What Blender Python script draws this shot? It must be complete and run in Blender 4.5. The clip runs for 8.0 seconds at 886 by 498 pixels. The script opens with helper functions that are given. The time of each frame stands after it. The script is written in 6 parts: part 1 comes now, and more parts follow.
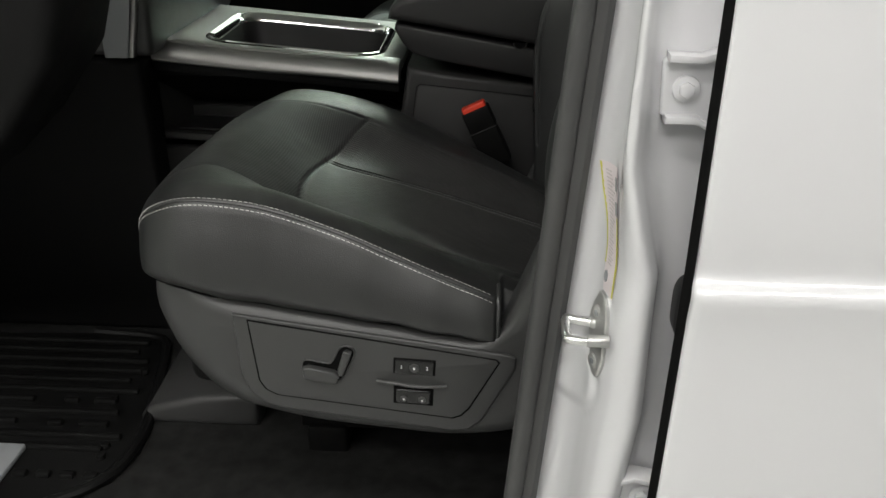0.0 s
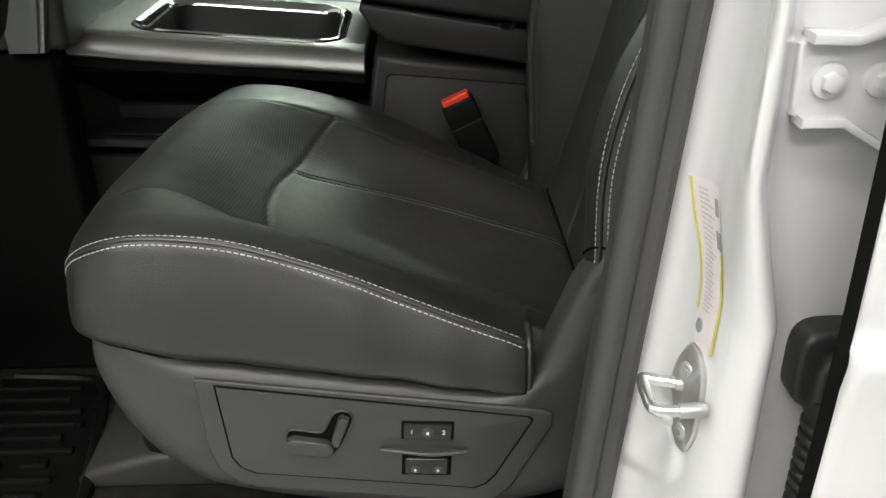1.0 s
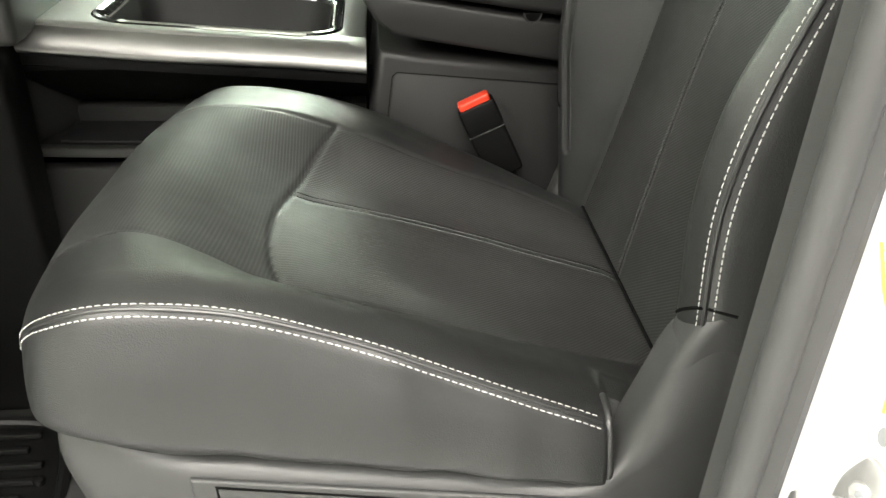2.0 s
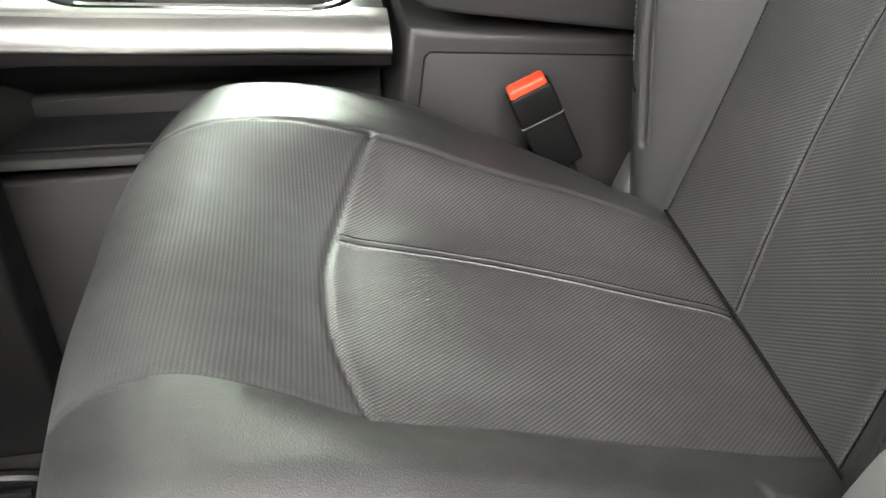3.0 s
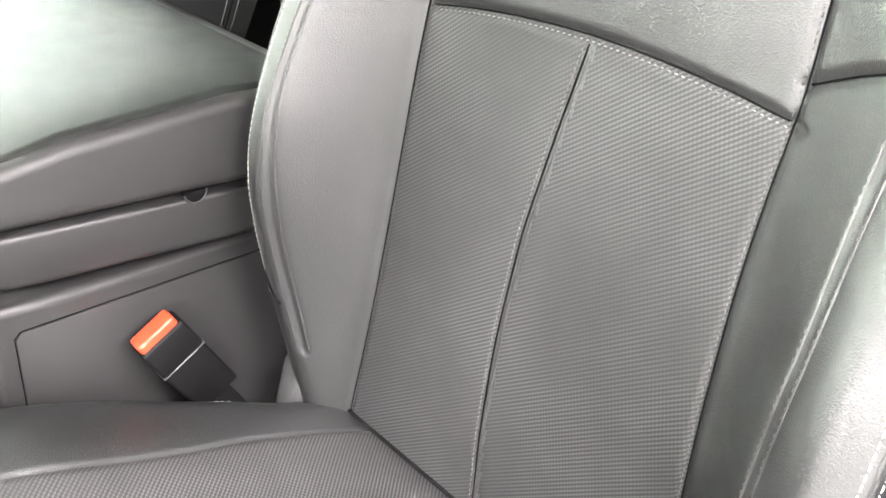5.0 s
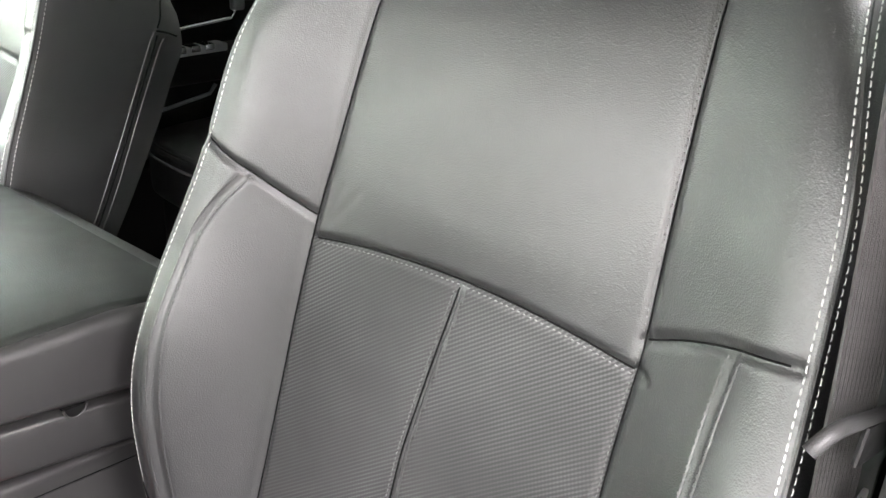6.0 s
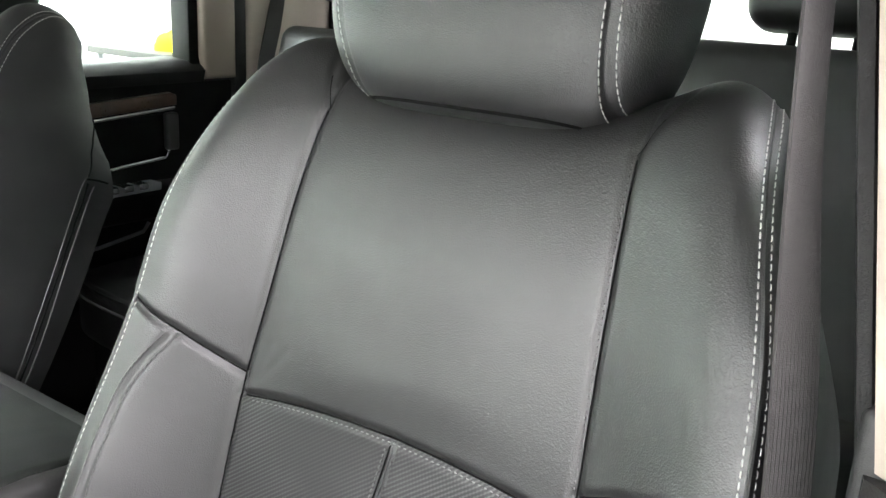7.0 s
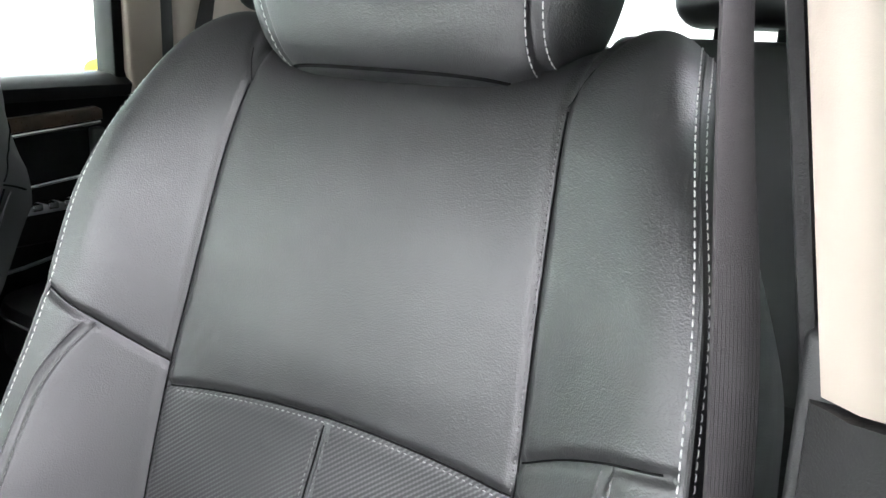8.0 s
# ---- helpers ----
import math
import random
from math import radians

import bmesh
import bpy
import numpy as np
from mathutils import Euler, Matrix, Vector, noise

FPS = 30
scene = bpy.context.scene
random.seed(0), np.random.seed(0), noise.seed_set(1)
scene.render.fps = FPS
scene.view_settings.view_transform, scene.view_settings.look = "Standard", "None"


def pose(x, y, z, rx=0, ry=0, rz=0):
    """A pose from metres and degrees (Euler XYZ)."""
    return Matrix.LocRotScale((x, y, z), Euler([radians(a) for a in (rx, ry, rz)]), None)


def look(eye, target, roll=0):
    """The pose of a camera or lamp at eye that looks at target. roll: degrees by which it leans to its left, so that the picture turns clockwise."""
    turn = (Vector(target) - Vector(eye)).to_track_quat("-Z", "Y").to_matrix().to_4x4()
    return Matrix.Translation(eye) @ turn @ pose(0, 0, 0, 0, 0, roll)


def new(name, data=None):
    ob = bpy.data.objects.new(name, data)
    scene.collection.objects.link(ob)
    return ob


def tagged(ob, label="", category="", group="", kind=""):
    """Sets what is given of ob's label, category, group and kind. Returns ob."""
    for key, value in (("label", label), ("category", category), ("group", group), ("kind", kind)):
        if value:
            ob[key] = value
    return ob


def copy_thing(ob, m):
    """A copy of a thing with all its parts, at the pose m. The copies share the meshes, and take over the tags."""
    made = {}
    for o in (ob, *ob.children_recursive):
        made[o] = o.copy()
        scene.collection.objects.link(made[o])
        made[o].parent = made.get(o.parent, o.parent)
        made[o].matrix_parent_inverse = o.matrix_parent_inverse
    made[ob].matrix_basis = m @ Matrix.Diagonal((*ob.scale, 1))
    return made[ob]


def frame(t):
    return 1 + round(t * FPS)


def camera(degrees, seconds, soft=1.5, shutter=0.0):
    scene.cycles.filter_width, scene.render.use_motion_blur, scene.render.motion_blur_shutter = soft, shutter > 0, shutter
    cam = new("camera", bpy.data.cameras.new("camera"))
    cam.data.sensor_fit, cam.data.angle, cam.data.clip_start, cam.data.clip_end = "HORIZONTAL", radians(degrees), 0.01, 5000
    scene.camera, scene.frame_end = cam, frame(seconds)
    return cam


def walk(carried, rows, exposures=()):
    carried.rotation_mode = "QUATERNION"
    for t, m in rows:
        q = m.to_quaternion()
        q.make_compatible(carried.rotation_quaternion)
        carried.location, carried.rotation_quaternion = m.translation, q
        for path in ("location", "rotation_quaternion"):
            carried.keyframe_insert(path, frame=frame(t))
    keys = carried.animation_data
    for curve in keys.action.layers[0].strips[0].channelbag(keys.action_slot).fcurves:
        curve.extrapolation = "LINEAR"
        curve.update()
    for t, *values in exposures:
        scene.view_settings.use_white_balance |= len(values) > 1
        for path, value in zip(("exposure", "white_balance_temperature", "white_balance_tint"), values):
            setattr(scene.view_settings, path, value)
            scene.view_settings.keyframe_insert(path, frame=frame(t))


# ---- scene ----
cam = camera(53.2, 8.0)
PATH = [
    (0, (0.121, -0.882, 1.558), (0.007, 0.918, 0.693), 0.1),
    (0.5, (0.058, -0.807, 1.535), (0.005, 0.982, 0.642), -1.0),
    (1, (0.034, -0.685, 1.516), (0.079, 1.099, 0.613), -0.3),
    (1.5, (0.027, -0.594, 1.502), (0.137, 1.181, 0.587), 0.3),
    (2, (-0.032, -0.511, 1.495), (0.103, 1.245, 0.548), 0.4),
    (2.2, (-0.057, -0.477, 1.492), (0.086, 1.268, 0.526), 0.4),
    (3.3, (-0.148, -0.223, 1.534), (0.159, 1.354, 0.342), -0.4),
    (3.5, (-0.164, -0.195, 1.496), (0.231, 1.418, 0.381), 0.5),
    (4, (-0.152, -0.114, 1.536), (0.434, 1.391, 0.357), -0.6),
    (4.5, (-0.124, -0.088, 1.578), (0.747, 1.224, 0.345), -0.6),
    (4.7, (-0.124, -0.094, 1.593), (0.85, 1.19, 0.408), -1.2),
    (5.8, (-0.148, -0.099, 1.684), (1.233, 1.046, 0.799), 3.1),
    (6, (-0.149, -0.097, 1.7), (1.279, 1.033, 0.873), 3.3),
    (6.5, (-0.142, -0.096, 1.721), (1.363, 1.022, 1.025), 3.5),
    (7, (-0.141, -0.101, 1.727), (1.434, 0.992, 1.158), 3.0),
    (7.5, (-0.135, -0.101, 1.714), (1.484, 0.954, 1.196), 2.1),
    (8, (-0.126, -0.103, 1.682), (1.533, 0.895, 1.178), 2.1),
]
EXPOSURES = [(0, 0.32, 6650, 7), (0.5, 0.42, 6650, 7), (1, 0.82, 6650, 7), (1.5, 1.4, 6800, 7), (2, 2.2, 6950, 6), (3.5, 3.75, 6600, 13), (4.5, 4.5, 6600, 16),
             (6, 3.78, 6500, 17), (6.5, 3.66, 6450, 17), (7, 3.42, 6350, 16), (8, 3.40, 6080, 18)]
walk(cam, [(t, look(eye, target, roll)) for t, eye, target, roll in PATH], EXPOSURES)

# ---- light: a white workshop hall with rows of ceiling lamps ----
world = bpy.data.worlds.new("hall_air")
scene.world = world
world.use_nodes = True
world.node_tree.nodes["Background"].inputs[0].default_value = (0.80, 0.86, 0.82, 1)
world.node_tree.nodes["Background"].inputs[1].default_value = 0.02


def lamp(name, x, y, z, sx, sy, watts, colour=(1.0, 0.985, 0.982)):
    data = bpy.data.lights.new(name, "AREA")
    data.shape, data.size, data.size_y, data.energy, data.color = "RECTANGLE", sx, sy, watts, colour
    ob = new(name, data)
    ob.location = (x, y, z)
    return ob


CEIL = 3.6
LAMPS = [(-2.6, -1.45, 6), (-0.4, -1.45, 21), (-2.6, -3.4, 32), (0.0, -2.7, 36), (1.6, -1.45, 19), (-5.0, 0.0, 37), (-5.0, 3.5, 8), (-2.8, 4.5, 50), (0.2, 4.5, 52), (2.6, 4.4, 42)]
COOL, PALE = (0.87, 1.0, 0.91), (0.985, 1.0, 0.99)
for lx, ly, watts in LAMPS:
    lamp("ceiling_lamp_light", lx, ly, CEIL - 0.11, 1.7, 0.40, watts, COOL if ly > 3 else PALE if lx < -4 else (1.0, 0.97, 0.985))

# ---- materials ----


def mat(name, base, rough=0.5, metal=0.0, spec=0.5, coat=0.0, var=0.15, var_scale=6.0, grain=0.0, grain_scale=300.0,
        pattern=None, rough_var=0.08, space="Object", sheen=0.0):
    """A surface with colour drift at a large scale, fine relief and uneven gloss."""
    m = bpy.data.materials.new(name)
    m.use_nodes = True
    nt = m.node_tree
    n, l = nt.nodes, nt.links
    b = n["Principled BSDF"]
    b.inputs["Roughness"].default_value = rough
    b.inputs["Metallic"].default_value = metal
    b.inputs["Specular IOR Level"].default_value = spec
    b.inputs["Coat Weight"].default_value = coat
    b.inputs["Coat Roughness"].default_value = 0.06
    b.inputs["Sheen Weight"].default_value = sheen
    tc = n.new("ShaderNodeTexCoord")
    co = tc.outputs[space]
    big = n.new("ShaderNodeTexNoise")
    big.inputs["Scale"].default_value = var_scale
    big.inputs["Detail"].default_value = 6
    l.new(co, big.inputs["Vector"])
    ramp = n.new("ShaderNodeMapRange")
    ramp.inputs["From Min"].default_value, ramp.inputs["From Max"].default_value = 0.3, 0.7
    ramp.inputs["To Min"].default_value, ramp.inputs["To Max"].default_value = 1 - var, 1 + var
    l.new(big.outputs["Fac"], ramp.inputs["Value"])
    mul = n.new("ShaderNodeVectorMath")
    mul.operation = "SCALE"
    mul.inputs[0].default_value = base[:3]
    l.new(ramp.outputs["Result"], mul.inputs["Scale"])
    l.new(mul.outputs["Vector"], b.inputs["Base Color"])
    rr = n.new("ShaderNodeMapRange")
    rr.inputs["To Min"].default_value, rr.inputs["To Max"].default_value = max(0.02, rough - rough_var), min(1, rough + rough_var)
    fine = n.new("ShaderNodeTexNoise")
    fine.inputs["Scale"].default_value = var_scale * 7
    fine.inputs["Detail"].default_value = 4
    l.new(co, fine.inputs["Vector"])
    l.new(fine.outputs["Fac"], rr.inputs["Value"])
    l.new(rr.outputs["Result"], b.inputs["Roughness"])
    height = None
    if grain:
        if pattern == "leather":
            vo = n.new("ShaderNodeTexVoronoi")
            vo.feature = "SMOOTH_F1"
            vo.inputs["Scale"].default_value = grain_scale
            vo.inputs["Randomness"].default_value = 0.95
            l.new(co, vo.inputs["Vector"])
            wr = n.new("ShaderNodeTexNoise")
            wr.inputs["Scale"].default_value = grain_scale * 0.16
            wr.inputs["Detail"].default_value = 5
            l.new(co, wr.inputs["Vector"])
            add = n.new("ShaderNodeMath")
            add.operation = "MULTIPLY_ADD"
            add.inputs[1].default_value = 0.12
            l.new(wr.outputs["Fac"], add.inputs[0])
            l.new(vo.outputs["Distance"], add.inputs[2])
            height = add.outputs[0]
        else:
            gn = n.new("ShaderNodeTexNoise")
            gn.inputs["Scale"].default_value = grain_scale
            gn.inputs["Detail"].default_value = 3
            l.new(co, gn.inputs["Vector"])
            height = gn.outputs["Fac"]
        bump = n.new("ShaderNodeBump")
        bump.inputs["Strength"].default_value = grain
        bump.inputs["Distance"].default_value = 0.001
        l.new(height, bump.inputs["Height"])
        l.new(bump.outputs["Normal"], b.inputs["Normal"])
    return m


def embossed(name, base, rough, axes, k1, k2, mix, depth=0.4, ground=0.6, gloss=0.85):
    """Leather embossed with rows of small pips: two crossing waves, given as cycles per metre along two object axes."""
    m = mat(name, base, rough, spec=0.7, var=0.14, grain=0.06, grain_scale=900, pattern="leather")
    nt = m.node_tree
    n, l = nt.nodes, nt.links
    b = n["Principled BSDF"]
    tc = next(x for x in n if x.bl_idname == "ShaderNodeTexCoord")
    sep = n.new("ShaderNodeSeparateXYZ")
    l.new(tc.outputs["Object"], sep.inputs[0])

    def math_node(kind, a, b_=None, c_=None):
        q = n.new("ShaderNodeMath")
        q.operation = kind
        for i, v in enumerate((a, b_, c_)):
            if v is None:
                continue
            if isinstance(v, (int, float)):
                q.inputs[i].default_value = v
            else:
                l.new(v, q.inputs[i])
        return q.outputs[0]

    def wave(k):
        u = math_node("MULTIPLY", sep.outputs[axes[0]], k[0] * 2 * math.pi)
        return math_node("COSINE", math_node("MULTIPLY_ADD", sep.outputs[axes[1]], k[1] * 2 * math.pi, u))

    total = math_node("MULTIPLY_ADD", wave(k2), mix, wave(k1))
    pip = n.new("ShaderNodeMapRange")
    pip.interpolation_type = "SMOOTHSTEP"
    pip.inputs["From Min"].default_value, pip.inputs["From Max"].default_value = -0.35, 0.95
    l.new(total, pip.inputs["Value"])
    # the embossing is worn flat in places
    worn = n.new("ShaderNodeTexNoise")
    worn.inputs["Scale"].default_value = 9
    l.new(tc.outputs["Object"], worn.inputs["Vector"])
    keep = n.new("ShaderNodeMapRange")
    keep.inputs["From Min"].default_value, keep.inputs["From Max"].default_value = 0.35, 0.65
    keep.inputs["To Min"].default_value, keep.inputs["To Max"].default_value = 0.35, 1.0
    l.new(worn.outputs["Fac"], keep.inputs["Value"])
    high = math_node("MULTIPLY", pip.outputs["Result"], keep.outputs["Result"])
    b2 = n.new("ShaderNodeBump")
    b2.inputs["Strength"].default_value = depth
    b2.inputs["Distance"].default_value = 0.0008
    l.new(high, b2.inputs["Height"])
    l.new(b.inputs["Normal"].links[0].from_socket, b2.inputs["Normal"])
    l.new(b2.outputs["Normal"], b.inputs["Normal"])
    # light on the relief put into the colour: pips lighter, ground darker
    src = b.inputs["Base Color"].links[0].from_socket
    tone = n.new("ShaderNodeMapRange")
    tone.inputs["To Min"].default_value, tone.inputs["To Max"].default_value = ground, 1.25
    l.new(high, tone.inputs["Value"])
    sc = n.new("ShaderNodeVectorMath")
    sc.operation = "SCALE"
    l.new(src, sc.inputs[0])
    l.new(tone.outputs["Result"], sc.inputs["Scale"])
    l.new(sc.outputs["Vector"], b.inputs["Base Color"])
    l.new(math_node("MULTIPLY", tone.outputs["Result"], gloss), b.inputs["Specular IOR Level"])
    return m


LEATHER = mat("black_leather", (0.0098, 0.0102, 0.0102), 0.46, spec=0.85, var=0.20, grain=0.25, grain_scale=1000, pattern="leather")
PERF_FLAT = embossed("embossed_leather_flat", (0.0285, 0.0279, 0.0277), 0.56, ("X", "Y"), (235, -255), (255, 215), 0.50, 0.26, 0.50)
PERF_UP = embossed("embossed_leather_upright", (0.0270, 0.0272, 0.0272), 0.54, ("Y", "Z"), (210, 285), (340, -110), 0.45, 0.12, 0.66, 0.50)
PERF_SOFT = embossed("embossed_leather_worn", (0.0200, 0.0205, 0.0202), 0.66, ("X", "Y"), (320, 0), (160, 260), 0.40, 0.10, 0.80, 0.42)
THREAD = mat("pale_thread", (0.44, 0.44, 0.42), 0.8, var=0.1, var_scale=80)
DARK_THREAD = mat("dark_thread", (0.06, 0.06, 0.06), 0.75, var=0.2, var_scale=80)
GREY_THREAD = mat("grey_thread", (0.13, 0.13, 0.128), 0.75, var=0.2, var_scale=80)
WELT_THREAD = mat("dull_thread", (0.038, 0.038, 0.037), 0.75, var=0.2, var_scale=80)
PLASTIC = mat("grained_charcoal_plastic", (0.037, 0.0375, 0.037), 0.44, var=0.10, grain=0.25, grain_scale=1500)
CONSOLE_GREY = mat("console_charcoal_plastic", (0.0175, 0.0172, 0.0171), 0.48, var=0.10, grain=0.25, grain_scale=1500)
COVER_DARK = mat("dark_cover_plastic", (0.011, 0.011, 0.011), 0.55, spec=0.3, var=0.10, grain=0.25, grain_scale=1500)
LOWER_COVER = mat("pillar_cover_plastic", (0.020, 0.0195, 0.0195), 0.5, spec=0.4, var=0.12, grain=0.4, grain_scale=900)
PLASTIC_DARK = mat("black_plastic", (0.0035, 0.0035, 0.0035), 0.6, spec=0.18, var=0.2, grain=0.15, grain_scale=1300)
GLOSS_BLACK = mat("gloss_black_plastic", (0.010, 0.010, 0.010), 0.18, var=0.2)
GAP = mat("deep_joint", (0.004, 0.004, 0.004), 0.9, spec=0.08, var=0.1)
RUBBER = mat("black_rubber", (0.016, 0.016, 0.017), 0.5, var=0.25, grain=0.12, grain_scale=700)
SEAL = mat("grey_weatherstrip", (0.050, 0.050, 0.050), 0.55, var=0.15, grain=0.12, grain_scale=900)
MATRUB = mat("floor_mat_rubber", (0.006, 0.006, 0.006), 0.36, spec=0.3, var=0.25, grain=0.15, grain_scale=500)
CARPET = mat("dark_carpet", (0.017, 0.017, 0.0167), 0.95, spec=0.1, var=0.35, var_scale=30, grain=0.9, grain_scale=1100)
PAINT = mat("white_car_paint", (0.61, 0.61, 0.624), 0.35, coat=1.0, var=0.02, var_scale=3, rough_var=0.03, grain=0.02, grain_scale=260)
SILVER = mat("brushed_silver_trim", (0.29, 0.286, 0.28), 0.42, metal=0.85, var=0.05, var_scale=9, rough_var=0.03, grain=0.05, grain_scale=1500)
CHROME = mat("chrome", (0.82, 0.82, 0.82), 0.09, metal=1.0, var=0.03)
ZINC = mat("zinc_plated_steel", (0.80, 0.80, 0.79), 0.30, metal=1.0, var=0.05, var_scale=60)
PLATE = mat("dull_zinc_plate", (0.50, 0.50, 0.49), 0.38, metal=0.7, var=0.06, var_scale=60)
BEIGE = mat("pale_beige_plastic", (0.50, 0.435, 0.37), 0.55, var=0.04, grain=0.12, grain_scale=1200)
TAUPE = mat("taupe_plastic", (0.36, 0.30, 0.25), 0.6, var=0.05, grain=0.12, grain_scale=1200)
WEB = mat("grey_belt_webbing", (0.013, 0.0118, 0.0115), 0.7, var=0.12, grain=0.4, grain_scale=1400)
RED = mat("red_release_button", (0.75, 0.05, 0.02), 0.35, var=0.05)
WOOD = mat("dark_wood_trim", (0.055, 0.032, 0.018), 0.3, coat=0.5, var=0.4, var_scale=25)
CONSOLE_GREEN = mat("console_lid_leather", (0.0095, 0.0104, 0.0097), 0.66, spec=0.15, var=0.15, grain=0.2, grain_scale=700, pattern="leather")
STICKER = mat("label_paper", (0.66, 0.60, 0.61), 0.4, var=0.04)
STICK_YELLOW = mat("label_yellow", (0.55, 0.52, 0.10), 0.4, var=0.05)
STICK_PRINT = mat("label_print", (0.48, 0.44, 0.44), 0.5)
MARKS = mat("white_print", (0.7, 0.7, 0.7), 0.5)
WALLW = mat("white_hall_wall", (0.82, 0.83, 0.80), 0.7, var=0.03, var_scale=1.5, grain=0.1, grain_scale=60)
WALLG = mat("grey_hall_wall", (0.30, 0.30, 0.295), 0.75, var=0.05, var_scale=1.5, grain=0.1, grain_scale=60)
CONCRETE = mat("grey_painted_concrete", (0.44, 0.445, 0.43), 0.35, var=0.06, var_scale=2.0)
YELLOW = mat("yellow_plastic", (0.80, 0.62, 0.004), 0.7, spec=0.1, var=0.08)
STEEL = mat("grey_painted_steel", (0.25, 0.26, 0.27), 0.45, var=0.1)
HEADLINER = mat("headliner_cloth", (0.60, 0.59, 0.57), 0.95, spec=0.1, var=0.06, grain=0.4, grain_scale=700)


def glow(name, colour, strength):
    m = bpy.data.materials.new(name)
    m.use_nodes = True
    b = m.node_tree.nodes["Principled BSDF"]
    b.inputs["Base Color"].default_value = (*colour, 1)
    b.inputs["Emission Color"].default_value = (*colour, 1)
    b.inputs["Emission Strength"].default_value = strength
    return m


TUBE = glow("lit_lamp_diffuser", (1.0, 0.98, 0.94), 6.0)


def glass_mat(name):
    m = bpy.data.materials.new(name)
    m.use_nodes = True
    b = m.node_tree.nodes["Principled BSDF"]
    b.inputs["Base Color"].default_value = (0.92, 0.97, 0.94, 1)
    b.inputs["Transmission Weight"].default_value = 1.0
    b.inputs["Roughness"].default_value = 0.0
    b.inputs["IOR"].default_value = 1.02
    return m


GLASS = glass_mat("window_glass")
# for the unseen rear door pane, darkened to cut lamp light on the seat
TINTED = glass_mat("dimming_glass")
TINTED.node_tree.nodes["Principled BSDF"].inputs["Base Color"].default_value = (0.10, 0.12, 0.11, 1)
CUBBY_GREY = mat("cubby_grey_plastic", (0.034, 0.0345, 0.0335), 0.5, var=0.1, grain=0.2, grain_scale=1200)
COVER_GREY = mat("mid_grey_plastic", (0.036, 0.036, 0.036), 0.5, var=0.1, grain=0.2, grain_scale=1200)

# ---- mesh helpers ----


def thing(name, loc, label, category, group="", kind=""):
    ob = new(name)
    ob.location = loc
    ob.empty_display_size = 0.05
    return tagged(ob, label, category, group, kind)


def put(ob, parent):
    if parent is not None:
        ob.parent = parent
        bpy.context.view_layer.update()
        ob.matrix_parent_inverse = parent.matrix_world.inverted()
    return ob


def part(name, bm, material, parent, label="", smooth=True):
    """Links a bmesh (in world metres) as one mesh object under a thing or a part."""
    me = bpy.data.meshes.new(name)
    bm.to_mesh(me)
    bm.free()
    me.materials.append(material)
    if smooth:
        for p in me.polygons:
            p.use_smooth = True
    ob = new(name, me)
    if smooth:
        me.set_sharp_from_angle(angle=radians(40))
    if label:
        tagged(ob, label)
    return put(ob, parent)


def raw(name, verts, faces, material, parent, label="", normals=None):
    me = bpy.data.meshes.new(name)
    faces = np.asarray(faces)
    if normals is not None:
        V, W = np.asarray(verts), np.asarray(normals)
        fn = np.cross(V[faces[:, 1]] - V[faces[:, 0]], V[faces[:, 2]] - V[faces[:, 0]])
        if (fn * W[faces[:, 0]]).sum() < 0:
            faces = faces[:, ::-1]
    me.from_pydata([tuple(v) for v in verts], [], faces.tolist())
    me.materials.append(material)
    me.polygons.foreach_set("use_smooth", np.ones(len(me.polygons), dtype=bool))
    if normals is not None:
        me.normals_split_custom_set_from_vertices([tuple(v) for v in normals])
    me.update()
    ob = new(name, me)
    if label:
        tagged(ob, label)
    return put(ob, parent)


def bm_box(lo, hi, bevel=0.0, seg=2, m=None):
    bm = bmesh.new()
    bmesh.ops.create_cube(bm, size=1)
    lo, hi = Vector(lo), Vector(hi)
    for v in bm.verts:
        v.co = Vector((lo[i] + (v.co[i] + 0.5) * (hi[i] - lo[i]) for i in range(3)))
    if bevel:
        bmesh.ops.bevel(bm, geom=bm.edges[:], offset=bevel, segments=seg, profile=0.5, affect="EDGES", clamp_overlap=True)
    if m is not None:
        bm.transform(m)
    return bm


def bm_prism(outline, axis, a, b, bevel=0.0, seg=2):
    """Extrudes a closed outline (pairs in the other two axes, in order) along one axis from a to b."""
    bm = bmesh.new()
    idx = [i for i in range(3) if i != axis]

    def at(p, w):
        c = [0, 0, 0]
        c[idx[0]], c[idx[1]], c[axis] = p[0], p[1], w
        return bm.verts.new(c)

    lo = [at(p, a) for p in outline]
    hi = [at(p, b) for p in outline]
    bm.faces.new(lo)
    bm.faces.new(hi[::-1])
    k = len(outline)
    for i in range(k):
        bm.faces.new((lo[i], hi[i], hi[(i + 1) % k], lo[(i + 1) % k]))
    bmesh.ops.recalc_face_normals(bm, faces=bm.faces[:])
    if bevel:
        cap = set()
        for f in bm.faces:
            if len(f.verts) == k and k > 4 or abs(f.normal[axis]) > 0.9:
                cap.update(f.edges)
        bmesh.ops.bevel(bm, geom=list(cap), offset=bevel, segments=seg, profile=0.5, affect="EDGES", clamp_overlap=True)
    return bm


